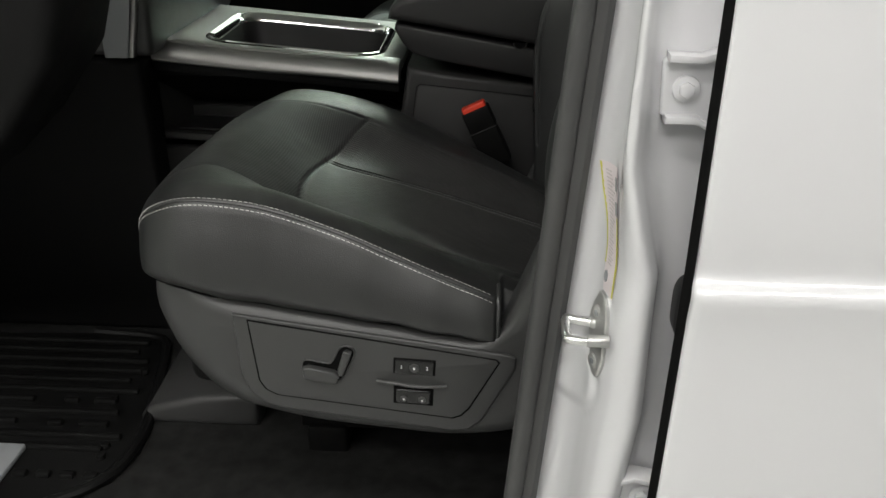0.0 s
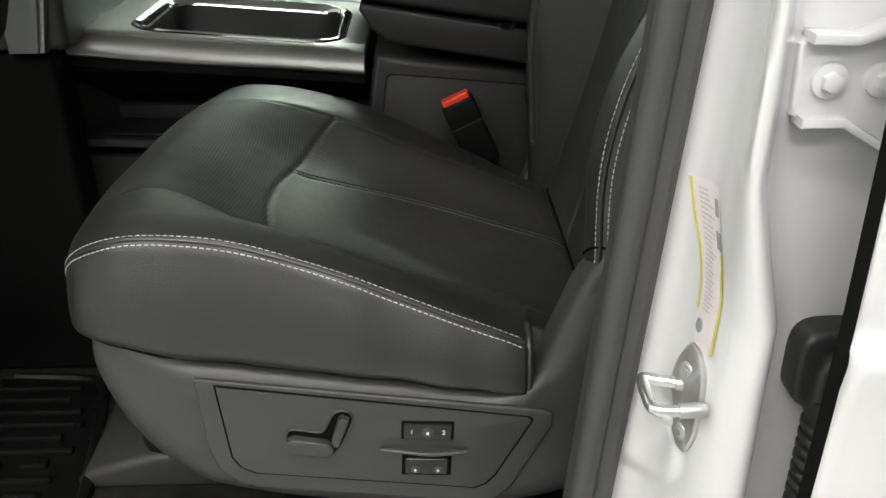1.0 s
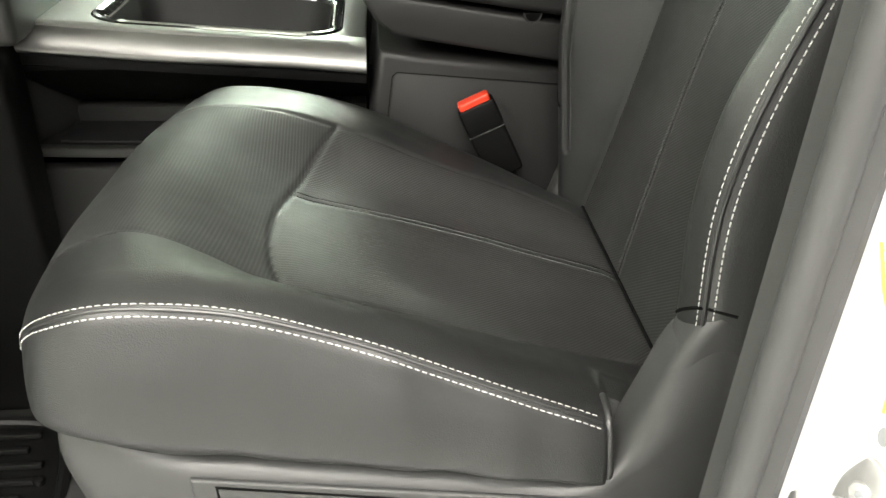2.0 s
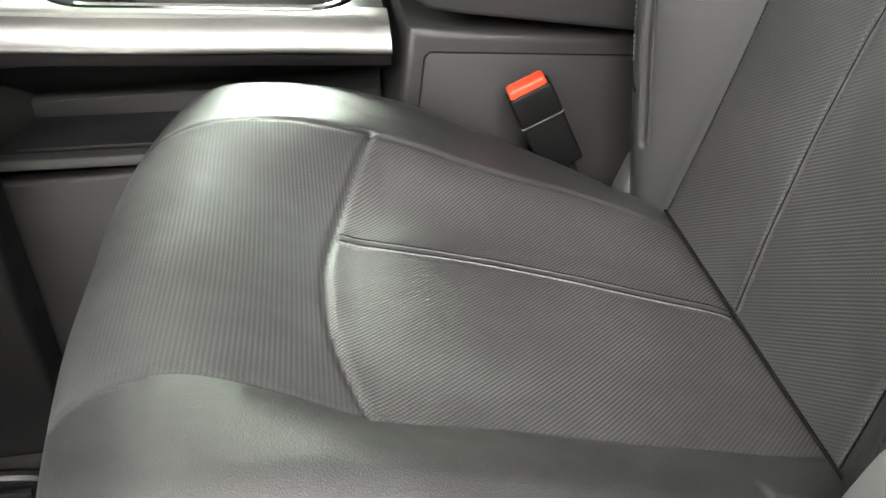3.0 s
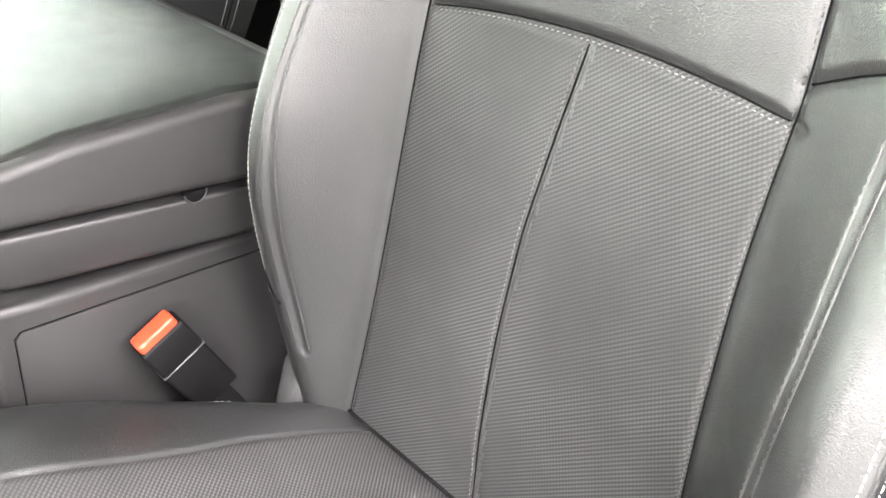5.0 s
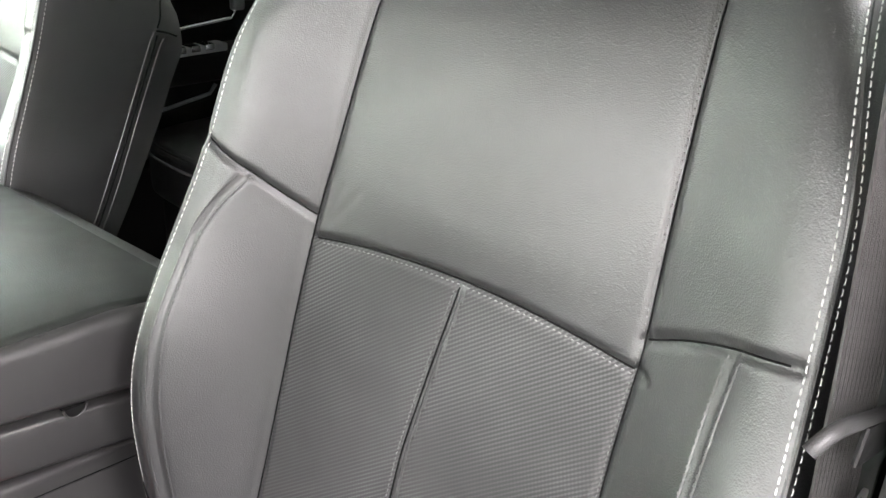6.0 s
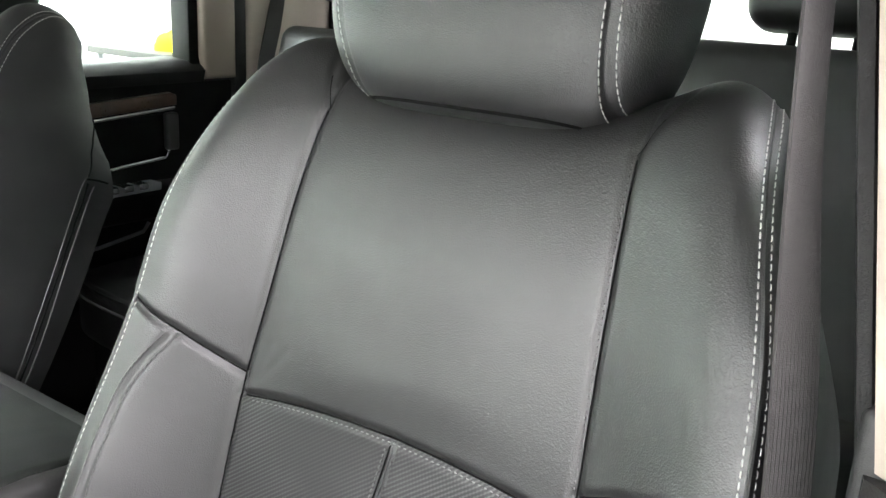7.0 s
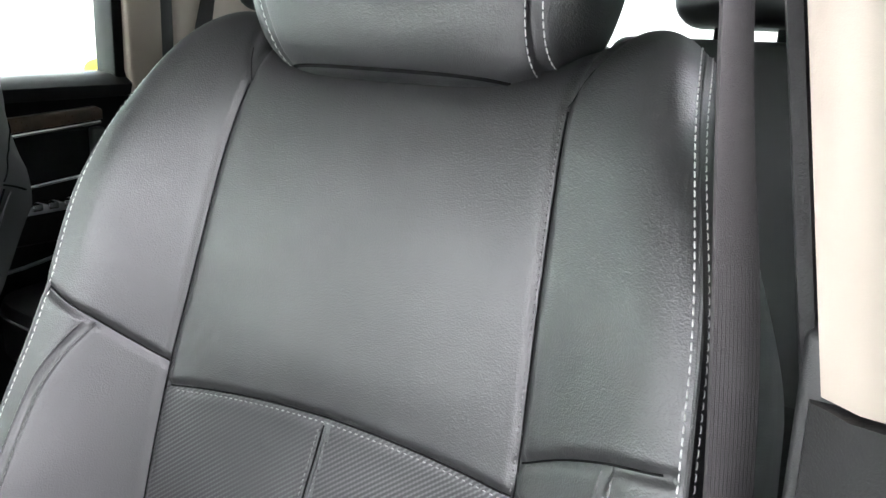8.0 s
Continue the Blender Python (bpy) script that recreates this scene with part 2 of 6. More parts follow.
def bm_cyl(p, q, r, n=20, r2=None, bevel=0.0):
    bm = bmesh.new()
    p, q = Vector(p), Vector(q)
    d = q - p
    bmesh.ops.create_cone(bm, cap_ends=True, segments=n, radius1=r, radius2=r if r2 is None else r2, depth=d.length)
    if bevel:
        rim = [e for e in bm.edges if len(e.link_faces) == 2 and any(len(f.verts) > 4 for f in e.link_faces)]
        bmesh.ops.bevel(bm, geom=rim, offset=bevel, segments=2, profile=0.5, affect="EDGES")
    bm.transform(Matrix.Translation((p + q) / 2) @ d.to_track_quat("Z", "Y").to_matrix().to_4x4())
    return bm


def bm_tube(points, r, n=10, closed=False):
    """A round bar swept along points."""
    bm = bmesh.new()
    pts = [Vector(p) for p in points]
    k = len(pts)
    rings = []
    up = Vector((0.123, 0.3, 0.95)).normalized()
    for i, p in enumerate(pts):
        a = pts[i - 1] if (i or closed) else p
        b = pts[(i + 1) % k] if (i < k - 1 or closed) else p
        t = (b - a).normalized()
        s = t.cross(up).normalized()
        w = s.cross(t)
        rings.append([bm.verts.new(p + r * (math.cos(2 * math.pi * j / n) * s + math.sin(2 * math.pi * j / n) * w)) for j in range(n)])
    for i in range(k if closed else k - 1):
        A, B = rings[i], rings[(i + 1) % k]
        for j in range(n):
            bm.faces.new((A[j], A[(j + 1) % n], B[(j + 1) % n], B[j]))
    if not closed:
        bm.faces.new(rings[0][::-1])
        bm.faces.new(rings[-1])
    bmesh.ops.recalc_face_normals(bm, faces=bm.faces[:])
    return bm


def join_bm(*many):
    out = bmesh.new()
    for b in many:
        me = bpy.data.meshes.new("tmp")
        b.to_mesh(me)
        b.free()
        out.from_mesh(me)
        bpy.data.meshes.remove(me)
    return out


def smooth_curve(pts, n):
    """n points evenly along a smooth line through pts."""
    P = np.array(pts, float)
    k = len(P)
    ext = np.vstack([2 * P[0] - P[1], P, 2 * P[-1] - P[-2]])
    out = []
    for i in range(k - 1):
        a, b, c, d = ext[i : i + 4]
        for t in np.linspace(0, 1, 24, endpoint=False):
            out.append(0.5 * (2 * b + (c - a) * t + (2 * a - 5 * b + 4 * c - d) * t * t + (3 * b - a - 3 * c + d) * t**3))
    out.append(P[-1])
    out = np.array(out)
    s = np.r_[0, np.cumsum(np.linalg.norm(np.diff(out, axis=0), axis=1))]
    q = np.linspace(0, s[-1], n)
    return np.stack([np.interp(q, s, out[:, i]) for i in range(P.shape[1])], -1)


def sstep(x, a, b):
    t = np.clip((x - a) / (b - a), 0, 1)
    return t * t * (3 - 2 * t)


def line_dist(X, Y, pts):
    """Distance of the plane points (X, Y) from a polyline."""
    best = np.full(X.shape, 1e9)
    for (ax, ay), (bx, by) in zip(pts[:-1], pts[1:]):
        dx, dy = bx - ax, by - ay
        t = np.clip(((X - ax) * dx + (Y - ay) * dy) / (dx * dx + dy * dy + 1e-12), 0, 1)
        best = np.minimum(best, np.hypot(X - ax - t * dx, Y - ay - t * dy))
    return best


def grid_normals(P):
    du, dv = np.gradient(P, axis=0), np.gradient(P, axis=1)
    N = np.cross(du, dv)
    return N / (np.linalg.norm(N, axis=-1, keepdims=True) + 1e-12)


def grid_parts(P, N, region, spec, parent):
    """Splits one sheet of points into panels: region holds a number for every face, spec gives name, material and label by number."""
    n, m = P.shape[:2]
    ids = np.arange(n * m).reshape(n, m)
    quads = np.stack([ids[:-1, :-1], ids[1:, :-1], ids[1:, 1:], ids[:-1, 1:]], -1)
    V, W = P.reshape(-1, 3), N.reshape(-1, 3)
    made = {}
    for key, (name, material, label) in spec.items():
        q = quads[region == key]
        if not len(q):
            continue
        used, inv = np.unique(q, return_inverse=True)
        made[key] = raw(name, V[used], inv.reshape(-1, 4), material, parent, label, W[used])
    return made


def stitches(name, pts, nrm, material, parent, length=0.0046, gap=0.0011, r=0.00046, label=""):
    """A row of thread stitches that lie on a line of points with normals: short capsule dashes."""
    pts, nrm = np.asarray(pts), np.asarray(nrm)
    s = np.r_[0, np.cumsum(np.linalg.norm(np.diff(pts, axis=0), axis=1))]
    verts, faces = [], []
    q = gap
    while q + length < s[-1]:
        def at(v):
            return np.array([np.interp(v, s, pts[:, i]) for i in range(3)])
        a, c, b = at(q), at(q + length / 2), at(q + length)
        w = np.array([np.interp(q + length / 2, s, nrm[:, i]) for i in range(3)])
        w /= np.linalg.norm(w) + 1e-9
        t = (b - a) / (np.linalg.norm(b - a) + 1e-9)
        side = np.cross(t, w)
        k = len(verts)
        for p, f, lift in ((a, 0.45, -0.0004), (a + (c - a) * 0.4, 1, 0.0004), (b + (c - b) * 0.4, 1, 0.0004), (b, 0.45, -0.0004)):
            for ca, sa in ((1, 0), (0.3, 0.95), (-0.3, 0.95), (-1, 0)):
                verts.append(p + w * (lift + sa * r * f) + side * ca * r * f * 1.1)
        for i in range(3):
            for j in range(3):
                faces.append((k + 4 * i + j, k + 4 * i + j + 1, k + 4 * i + j + 5, k + 4 * i + j + 4))
        q += length + gap
    if verts:
        return raw(name, verts, faces, material, parent, label)


def along(P, N, U, V):
    """Points and normals of a sheet at fractional rows U and columns V."""
    n, m = P.shape[:2]
    U, V = np.clip(np.asarray(U, float), 0, n - 1.001), np.clip(np.asarray(V, float), 0, m - 1.001)
    i, j = U.astype(int), V.astype(int)
    a, b = (U - i)[:, None], (V - j)[:, None]

    def mix(A):
        return A[i, j] * (1 - a) * (1 - b) + A[i + 1, j] * a * (1 - b) + A[i, j + 1] * (1 - a) * b + A[i + 1, j + 1] * a * b

    return mix(P), mix(N)

# ---- seats ----
CEN = 0.237
LEAN = math.atan(0.277)
SL, CL = math.sin(LEAN), math.cos(LEAN)


def back_point(s, y, d):
    return np.stack([0.202 + s * SL - d * CL, y + 0 * s, 1.05 + s * CL + d * SL], -1)


def back_half(s, outboard):
    """Half the width of the backrest's middle panels, on either side of its centre line."""
    if outboard:
        return np.interp(s, [0, 0.08, 0.175, 0.26, 0.33, 0.40, 0.46, 0.506, 0.6], [0.160, 0.153, 0.144, 0.139, 0.138, 0.140, 0.137, 0.134, 0.127])
    return np.interp(s, [0, 0.13, 0.303, 0.39, 0.456, 0.5, 0.56, 0.6], [0.169, 0.161, 0.154, 0.149, 0.140, 0.137, 0.131, 0.126])


def back_mid(s):
    """The bowed seam up the middle of the back insert."""
    return np.interp(s, [-0.05, 0.01, 0.08, 0.153, 0.248, 0.322, 0.385], [0.240, 0.247, 0.257, 0.261, 0.257, 0.247, 0.237])


BACK_DOUBLE = {-1: [(0.416, 0.205), (0.38, 0.203), (0.335, 0.203), (0.25, 0.206), (0.06, 0.200)],
               1: [(0.410, 0.197), (0.385, 0.212), (0.351, 0.223), (0.28, 0.226), (0.21, 0.223), (0.125, 0.217), (0.05, 0.208)]}
BACK_CREASE = {-1: [(0.395, 0.140), (0.409, 0.172), (0.419, 0.205), (0.4235, 0.240)], 1: [(0.389, 0.149), (0.400, 0.172), (0.413, 0.197), (0.430, 0.240)]}


def arc_x(y):
    """The curved front seam of the seat insert."""
    return -0.132 + 1.18 * (np.asarray(y) - 0.225) ** 2


def ins_far(x):
    """The inboard edge of the seat insert."""
    return np.interp(x, [-0.31, -0.20, -0.126, -0.075, 0.02, 0.09, 0.21], [0.424, 0.432, 0.436, 0.438, 0.420, 0.408, 0.376])


def mid_seam(x):
    """The seam along the middle of the seat insert."""
    return np.interp(x, [-0.126, -0.016, 0.0925, 0.20, 0.31], [0.316, 0.300, 0.271, 0.243, 0.214])


def cushion_sheet(nu, nside, ntop):
    prof = smooth_curve([(-0.268, 1.082), (-0.292, 1.106), (-0.302, 1.138), (-0.293, 1.168), (-0.262, 1.191), (-0.212, 1.202), (-0.137, 1.196),
                         (-0.064, 1.174), (0.013, 1.141), (0.096, 1.103), (0.16, 1.072), (0.25, 1.03)], nu)
    x, zt = prof[:, 0], prof[:, 1]
    zb = np.interp(x, [-0.30, -0.24, -0.178, 0.007, 0.12, 0.25], [1.080, 1.076, 1.062, 1.038, 1.022, 1.0])
    zb = np.minimum(zb, zt)
    c = np.clip((-0.212 - x) / 0.092, 0, 0.999)
    ye = -0.018 + 0.060 * (1 - np.sqrt(1 - c**2))
    yf = np.interp(x, [-0.30, -0.10, 0.0, 0.05, 0.10, 0.16, 0.25], [0.545, 0.545, 0.532, 0.515, 0.488, 0.455, 0.43]) - (ye + 0.018)
    h = np.linspace(0, 1, nside, endpoint=False)
    q = np.linspace(0, 1, ntop)
    q = 0.5 * q + 0.5 * (0.5 - 0.5 * np.cos(math.pi * q))
    H, X = np.meshgrid(h, x)
    Zt, Zb, Ye, Yf = (np.repeat(v[:, None], nside, 1) for v in (zt, zb, ye, yf))
    high = np.clip((Zt - Zb) / 0.09, 0, 1)
    edge = 0.010
    zs = Zb + (Zt - edge * high - Zb) * H
    bulge = np.where(H < 0.26, -0.010 + 0.034 * np.sin(math.pi / 2 * np.clip(H / 0.26, 0, 1)), 0.024 * np.cos(math.pi / 2 * np.clip((H - 0.26) / 0.74, 0, 1)) ** 1.1) * high
    left = np.stack([X, Ye - bulge + 0.006 * (1 - H), zs], -1)
    right = np.stack([X, Yf + 0.4 * bulge - 0.006 * (1 - H), zs], -1)[:, ::-1]
    Q, X2 = np.meshgrid(q, x)
    Y = ye[:, None] * (1 - Q) + yf[:, None] * Q
    e = np.minimum(Y - ye[:, None], yf[:, None] - Y)
    hi2 = np.clip((zt - zb) / 0.09, 0, 1)[:, None]
    roll = edge * hi2 * (1 - np.clip(e / 0.040, 0, 1)) ** 2
    arc = arc_x(Y)
    into = sstep(X2, arc - 0.125, arc + 0.025)
    wide = sstep(Y, ye[:, None] + 0.028, CEN - 0.172 + 0.035) * (1 - sstep(Y, ins_far(X2) - 0.100, ins_far(X2) + 0.034))
    # the inboard half sits lower and falls away more softly
    fall = (0.033 * np.clip((Y + 0.018) / 0.52, 0, 0.82 + 0.18 * (1 - sstep(X2, -0.14, -0.02))) + (0.016 + 0.012 * (1 - sstep(X2, -0.22, -0.10))) * (1 - np.clip((yf[:, None] - Y) / 0.030, 0, 1)) ** 2) * hi2 * np.interp(X2, [0.0, 0.16], [1.0, 0.5])
    zins = np.interp(x, [-0.26, -0.126, 0.037, 0.2, 0.26], [1.140, 1.116, 1.084, 1.052, 1.040])[:, None]
    zins = zins + 0.026 * np.clip(1 - (Y - 0.07) / 0.235, 0, 1) * (1 - sstep(X2, -0.12, 0.2))
    dip = np.clip(zt[:, None] - fall - zins, 0, 1) * wide * into
    Z = zt[:, None] - roll - dip - fall
    right[..., 2] = Zb[:, ::-1] + (Z[:, -1:] - Zb[:, ::-1]) * H[:, ::-1]
    P = np.concatenate([left, np.stack([X2, Y, Z], -1), right], 1)
    # behind its rear hem the cushion steps in, away from the hinge cover
    P[..., 1] += 0.034 * sstep(P[..., 0], 0.1265, 0.1325) * (1 - sstep(P[..., 1], -0.02, 0.075))
    # the front edge is bowed in plan
    bow = np.where(P[..., 1] < 0.25, 0.016, 0.022) * np.clip((np.abs(P[..., 1] - 0.25) - 0.04) / 0.21, 0, 1.1) ** 2
    P[..., 0] += bow * (1 - sstep(P[..., 0], -0.30, -0.17))
    XX, YY = P[..., 0], P[..., 1]
    top = np.zeros(P.shape[:2], bool)
    top[:, nside : nside + ntop] = True
    A = arc_x(YY)
    ins_lo = 0.088
    ins_hi = ins_far(XX)
    yy = np.linspace(ins_lo, 0.438, 40)
    arc_line = list(zip(arc_x(yy), yy))
    xf = np.linspace(-0.31, 0.3, 40)
    xm = np.linspace(-0.124, 0.3, 20)
    lines = [arc_line, [(-0.30, ins_lo + 0.012), (arc_line[0][0], ins_lo), (0.3, ins_lo)], list(zip(xf, ins_far(xf))), list(zip(xm, mid_seam(xm)))]
    depth = [0.0032, 0.0008, 0.0018, 0.0018]
    off = np.zeros(P.shape[:2])
    for ln, dp in zip(lines, depth):
        dd = line_dist(XX, YY, ln)
        off -= dp * np.exp(-((dd / 0.0028) ** 2))
    off *= top
    # the deep seam between the side and the top
    ks = np.arange(P.shape[1])
    for k0 in (nside, nside + ntop - 1):
        off -= 0.0022 * np.exp(-(((ks - k0) / 1.1) ** 2))[None] * hi2
    # slack and wear folds in the hide
    wob = np.array([[noise.noise((a * 14, b * 9, c * 14)) for a, b, c in row] for row in P[::4, ::4]])
    wob = np.kron(wob, np.ones((4, 4)))[: P.shape[0], : P.shape[1]]
    ker = np.ones(9) / 9
    wob = np.apply_along_axis(lambda r: np.convolve(r, ker, "same"), 0, wob)
    wob = np.apply_along_axis(lambda r: np.convolve(r, ker, "same"), 1, wob)
    off += 0.0012 * wob
    # upright folds in the side panel
    fold = np.array([[noise.noise((a * 30 + 3 * c, b * 9, c * 6)) for a, b, c in row] for row in P[::3, ::3]])
    fold = np.kron(fold, np.ones((3, 3)))[: P.shape[0], : P.shape[1]]
    ker = np.hanning(13)[1:-1] / np.hanning(13).sum()
    for ax in (0, 1):
        fold = np.apply_along_axis(lambda r: np.convolve(r, ker, "same"), ax, fold)
    off += 0.0026 * fold * ~top
    N = grid_normals(P)
    if N[nu // 2, nside + ntop // 2, 2] < 0:
        N = -N
    P = P + N * off[..., None]
    return P, nside, nside + ntop - 1, top, A, ins_lo, ins_hi


def backrest_sheet(nu, nside, ntop):
    prof = smooth_curve([(-0.045, -0.004), (0.0, 0.0), (0.10, 0.001), (0.2, 0.004), (0.38, 0.009), (0.5, 0.009), (0.58, 0.002), (0.618, -0.012), (0.640, -0.040),
                         (0.640, -0.075), (0.620, -0.100)], nu)
    s, d0 = prof[:, 0], prof[:, 1]
    S_ = np.interp
    ye = S_(s, [-0.05, 0, 0.11, 0.2335, 0.33, 0.423, 0.516, 0.575, 0.62, 0.65], [0.014, -0.003, -0.018, -0.025, -0.021, -0.012, -0.003, 0.012, 0.028, 0.036])
    # the inboard edge is drawn in a little more at the waist
    yi = S_(s, [-0.05, 0, 0.11, 0.2335, 0.33, 0.423, 0.516, 0.575, 0.62, 0.65], [0.014, -0.003, -0.018, -0.023, -0.014, -0.001, 0.001, 0.012, 0.027, 0.034])
    topfade = sstep(d0, -0.09, -0.01)
    ye, yi = ye + 0.016 * (1 - topfade), yi + 0.016 * (1 - topfade)
    soft = lambda v, k: np.convolve(np.r_[np.full(k, v[0]), v, np.full(k, v[-1])], np.ones(2 * k + 1) / (2 * k + 1), "valid")
    kk = max(3, nu // 24)
    ye, yi = soft(soft(ye, kk), kk), soft(soft(yi, kk), kk)
    yf = 2 * CEN - yi + 0.006 * sstep(s, 0.52, 0.62)
    ye = ye + 0.006 * sstep(s, 0.47, 0.61)
    B = S_(s, [-0.05, 0.0, 0.11, 0.19, 0.26, 0.33, 0.40, 0.45, 0.52, 0.58, 0.63], [0.012, 0.022, 0.058, 0.082, 0.084, 0.073, 0.060, 0.055, 0.050, 0.031, 0.008]) * topfade
    B = soft(soft(B, kk), kk)
    dback = np.interp(s, [0.0, 0.17, 0.34, 0.45, 0.54, 0.62], [-0.050, -0.072, -0.114, -0.140, -0.134, -0.110])
    h = np.linspace(0, 1, nside, endpoint=False)
    q = np.linspace(0, 1, ntop)
    q = 0.5 * q + 0.5 * (0.5 - 0.5 * np.cos(math.pi * q))
    front_edge = d0 + B - 0.010 * topfade
    sideh = np.clip((front_edge - dback) / 0.1, 0, 1)[:, None]
    dback = dback[:, None]

    def lift(y, e):
        a = np.abs(y - CEN)
        sh = 0.028 * np.exp(-(((a - 0.178) / 0.052) ** 2)) - 0.004 * np.exp(-((a / 0.12) ** 2))
        rnd = -0.014 * (1 - np.clip(e / 0.045, 0, 1)) ** 2
        return (sh + rnd) * sstep(s, 0.46, 0.62)[:, None]

    Dl = dback + (front_edge[:, None] - dback) * h[None]
    bul = 0.016 * np.sin(math.pi * np.clip(0.30 + 0.70 * h, 0, 1))[None] * sideh
    Yl = ye[:, None] - bul + 0 * Dl
    Yr = yf[:, None] + bul + 0 * Dl
    zero = np.zeros_like(Yl)
    Sl = s[:, None] + lift(Yl, zero) - 0.075 * ((1 - h[None]) ** 2) * sstep(s, 0.38, 0.62)[:, None]
    Y = ye[:, None] * (1 - q) + yf[:, None] * q
    e = np.minimum(Y - ye[:, None], yf[:, None] - Y)
    St = s[:, None] + lift(Y, e)
    insw = np.where(Y < CEN, back_half(s, True)[:, None], back_half(s, False)[:, None])
    eins = np.where(Y < CEN, CEN - insw - ye[:, None], yf[:, None] - CEN - insw)
    ramp = 1 - sstep(e, 0.022, np.maximum(eins + 0.001, 0.05))
    even = np.clip(1 - e / np.maximum(eins, 0.05), 0, 1)
    ramp = ramp + (even - ramp) * 0.75 * sstep(s, 0.24, 0.40)[:, None]
    roll = 0.010 * topfade[:, None] * (1 - np.clip(e / 0.038, 0, 1)) ** 2
    puff = 0.006 * np.clip(1 - ((Y - CEN) / 0.15) ** 2, 0, 1) * sstep(s, 0.36, 0.43)[:, None] * topfade[:, None]
    Dt = d0[:, None] + B[:, None] * ramp - roll + puff
    SS = np.concatenate([Sl, St, Sl[:, ::-1]], 1)
    YY = np.concatenate([Yl, Y, Yr[:, ::-1]], 1)
    DD = np.concatenate([Dl, Dt, Dl[:, ::-1]], 1)
    P = np.stack([0.202 + SS * SL - DD * CL, YY, 1.05 + SS * CL + DD * SL], -1)
    top = np.zeros(P.shape[:2], bool)
    top[:, nside : nside + ntop] = True
    R = np.repeat(s[:, None], P.shape[1], 1)
    T = YY
    lines = []
    seam_s = np.linspace(-0.05, 0.63, 30)
    for sg in (-1, 1):
        lines.append((0.0030, list(zip(seam_s, CEN + sg * back_half(seam_s, sg < 0)))))
        lines.append((0.0034, [(q, CEN + sg * v) for q, v in BACK_CREASE[sg]]))
        lines.append((0.0024, [(q, CEN + sg * v) for q, v in BACK_DOUBLE[sg]]))
        lines.append((0.0014, [(0.60, CEN + sg * 0.126), (0.615, CEN + sg * 0.135), (0.634, CEN + sg * 0.146)]))
    yy = np.linspace(CEN - 0.147, CEN + 0.147, 30)
    lines.append((0.004, list(zip(0.372 + 0.013 * (1 - ((yy - CEN) / 0.147) ** 2), yy))))
    sm = np.linspace(-0.05, 0.385, 20)
    lines.append((0.0018, list(zip(sm, back_mid(sm)))))
    off = np.zeros(P.shape[:2])
    for dp, ln in lines:
        dd = line_dist(R, T, ln)
        off -= dp * np.exp(-((dd / 0.0034) ** 2))
    off *= top * topfade[:, None]
    ks = np.arange(P.shape[1])
    for k0 in (nside, nside + ntop - 1):
        off -= 0.0022 * np.exp(-(((ks - k0) / 1.1) ** 2))[None]
    wob = np.array([[noise.noise((a * 9, b * 12, c * 9)) for a, b, c in row] for row in P[::4, ::4]])
    wob = np.kron(wob, np.ones((4, 4)))[: P.shape[0], : P.shape[1]]
    ker = np.ones(9) / 9
    for ax in (0, 1):
        wob = np.apply_along_axis(lambda r: np.convolve(r, ker, "same"), ax, wob)
    off += 0.001 * wob
    # gathers where the upper panel meets the bolster crease
    for k in range(2):
        dd = line_dist(R, T, [(0.384 + 0.006 * k, CEN + 0.140 - 0.008 * k), (0.418, CEN + 0.126 - 0.018 * k)])
        off -= 0.0006 * np.exp(-((dd / 0.004) ** 2)) * top
    N = grid_normals(P)
    if N[nu // 3, nside + ntop // 2, 0] > 0:
        N = -N
    P = P + N * off[..., None]
    return P, R, T, nside, nside + ntop - 1, top


def fix_normals(P, probe, axis, sign):
    N = grid_normals(P)
    return N if N[probe][axis] * sign > 0 else -N


def seam_row(P, N, col, shift, i0, i1):
    """A line that runs beside a column of the sheet, shift metres off it along the sheet."""
    rows = np.arange(i0, i1)
    cols = []
    for i in rows:
        step = 1 if shift > 0 else -1
        k, left = col, abs(shift)
        while 0 < k + step < P.shape[1] - 1:
            w = np.linalg.norm(P[i, k + step] - P[i, k])
            if w >= left:
                break
            left -= w
            k += step
        w = np.linalg.norm(P[i, k + step] - P[i, k]) + 1e-9
        cols.append(k + step * left / w)
    return along(P, N, rows, cols)


def shape_line(P, N, R, T, pts, n=160, lo=0, hi=None):
    """Points of a sheet nearest to a line given in its own two measures."""
    pts = smooth_curve(pts, n)
    hi = R.shape[1] if hi is None else hi
    out_p, out_n = [], []
    for a, b in pts:
        dd = (R[:, lo:hi] - a) ** 2 + (T[:, lo:hi] - b) ** 2
        i, j = np.unravel_index(np.argmin(dd), dd.shape)
        i0, j0 = max(i - 3, 0), max(j - 3, 0)
        w = np.exp(-dd[i0 : i + 4, j0 : j + 4] / (2 * 0.0022**2))
        w /= w.sum()
        out_p.append((P[i0 : i + 4, lo + j0 : lo + j + 4][: w.shape[0], : w.shape[1]] * w[..., None]).sum((0, 1)))
        out_n.append((N[i0 : i + 4, lo + j0 : lo + j + 4][: w.shape[0], : w.shape[1]] * w[..., None]).sum((0, 1)))
    out_p, out_n = np.array(out_p), np.array(out_n)
    ker = np.ones(7) / 7
    pad = lambda A: np.vstack([np.repeat(A[:1], 3, 0), A, np.repeat(A[-1:], 3, 0)])
    return (np.stack([np.convolve(pad(out_p)[:, i], ker, "valid") for i in range(3)], -1), np.stack([np.convolve(pad(out_n)[:, i], ker, "valid") for i in range(3)], -1))


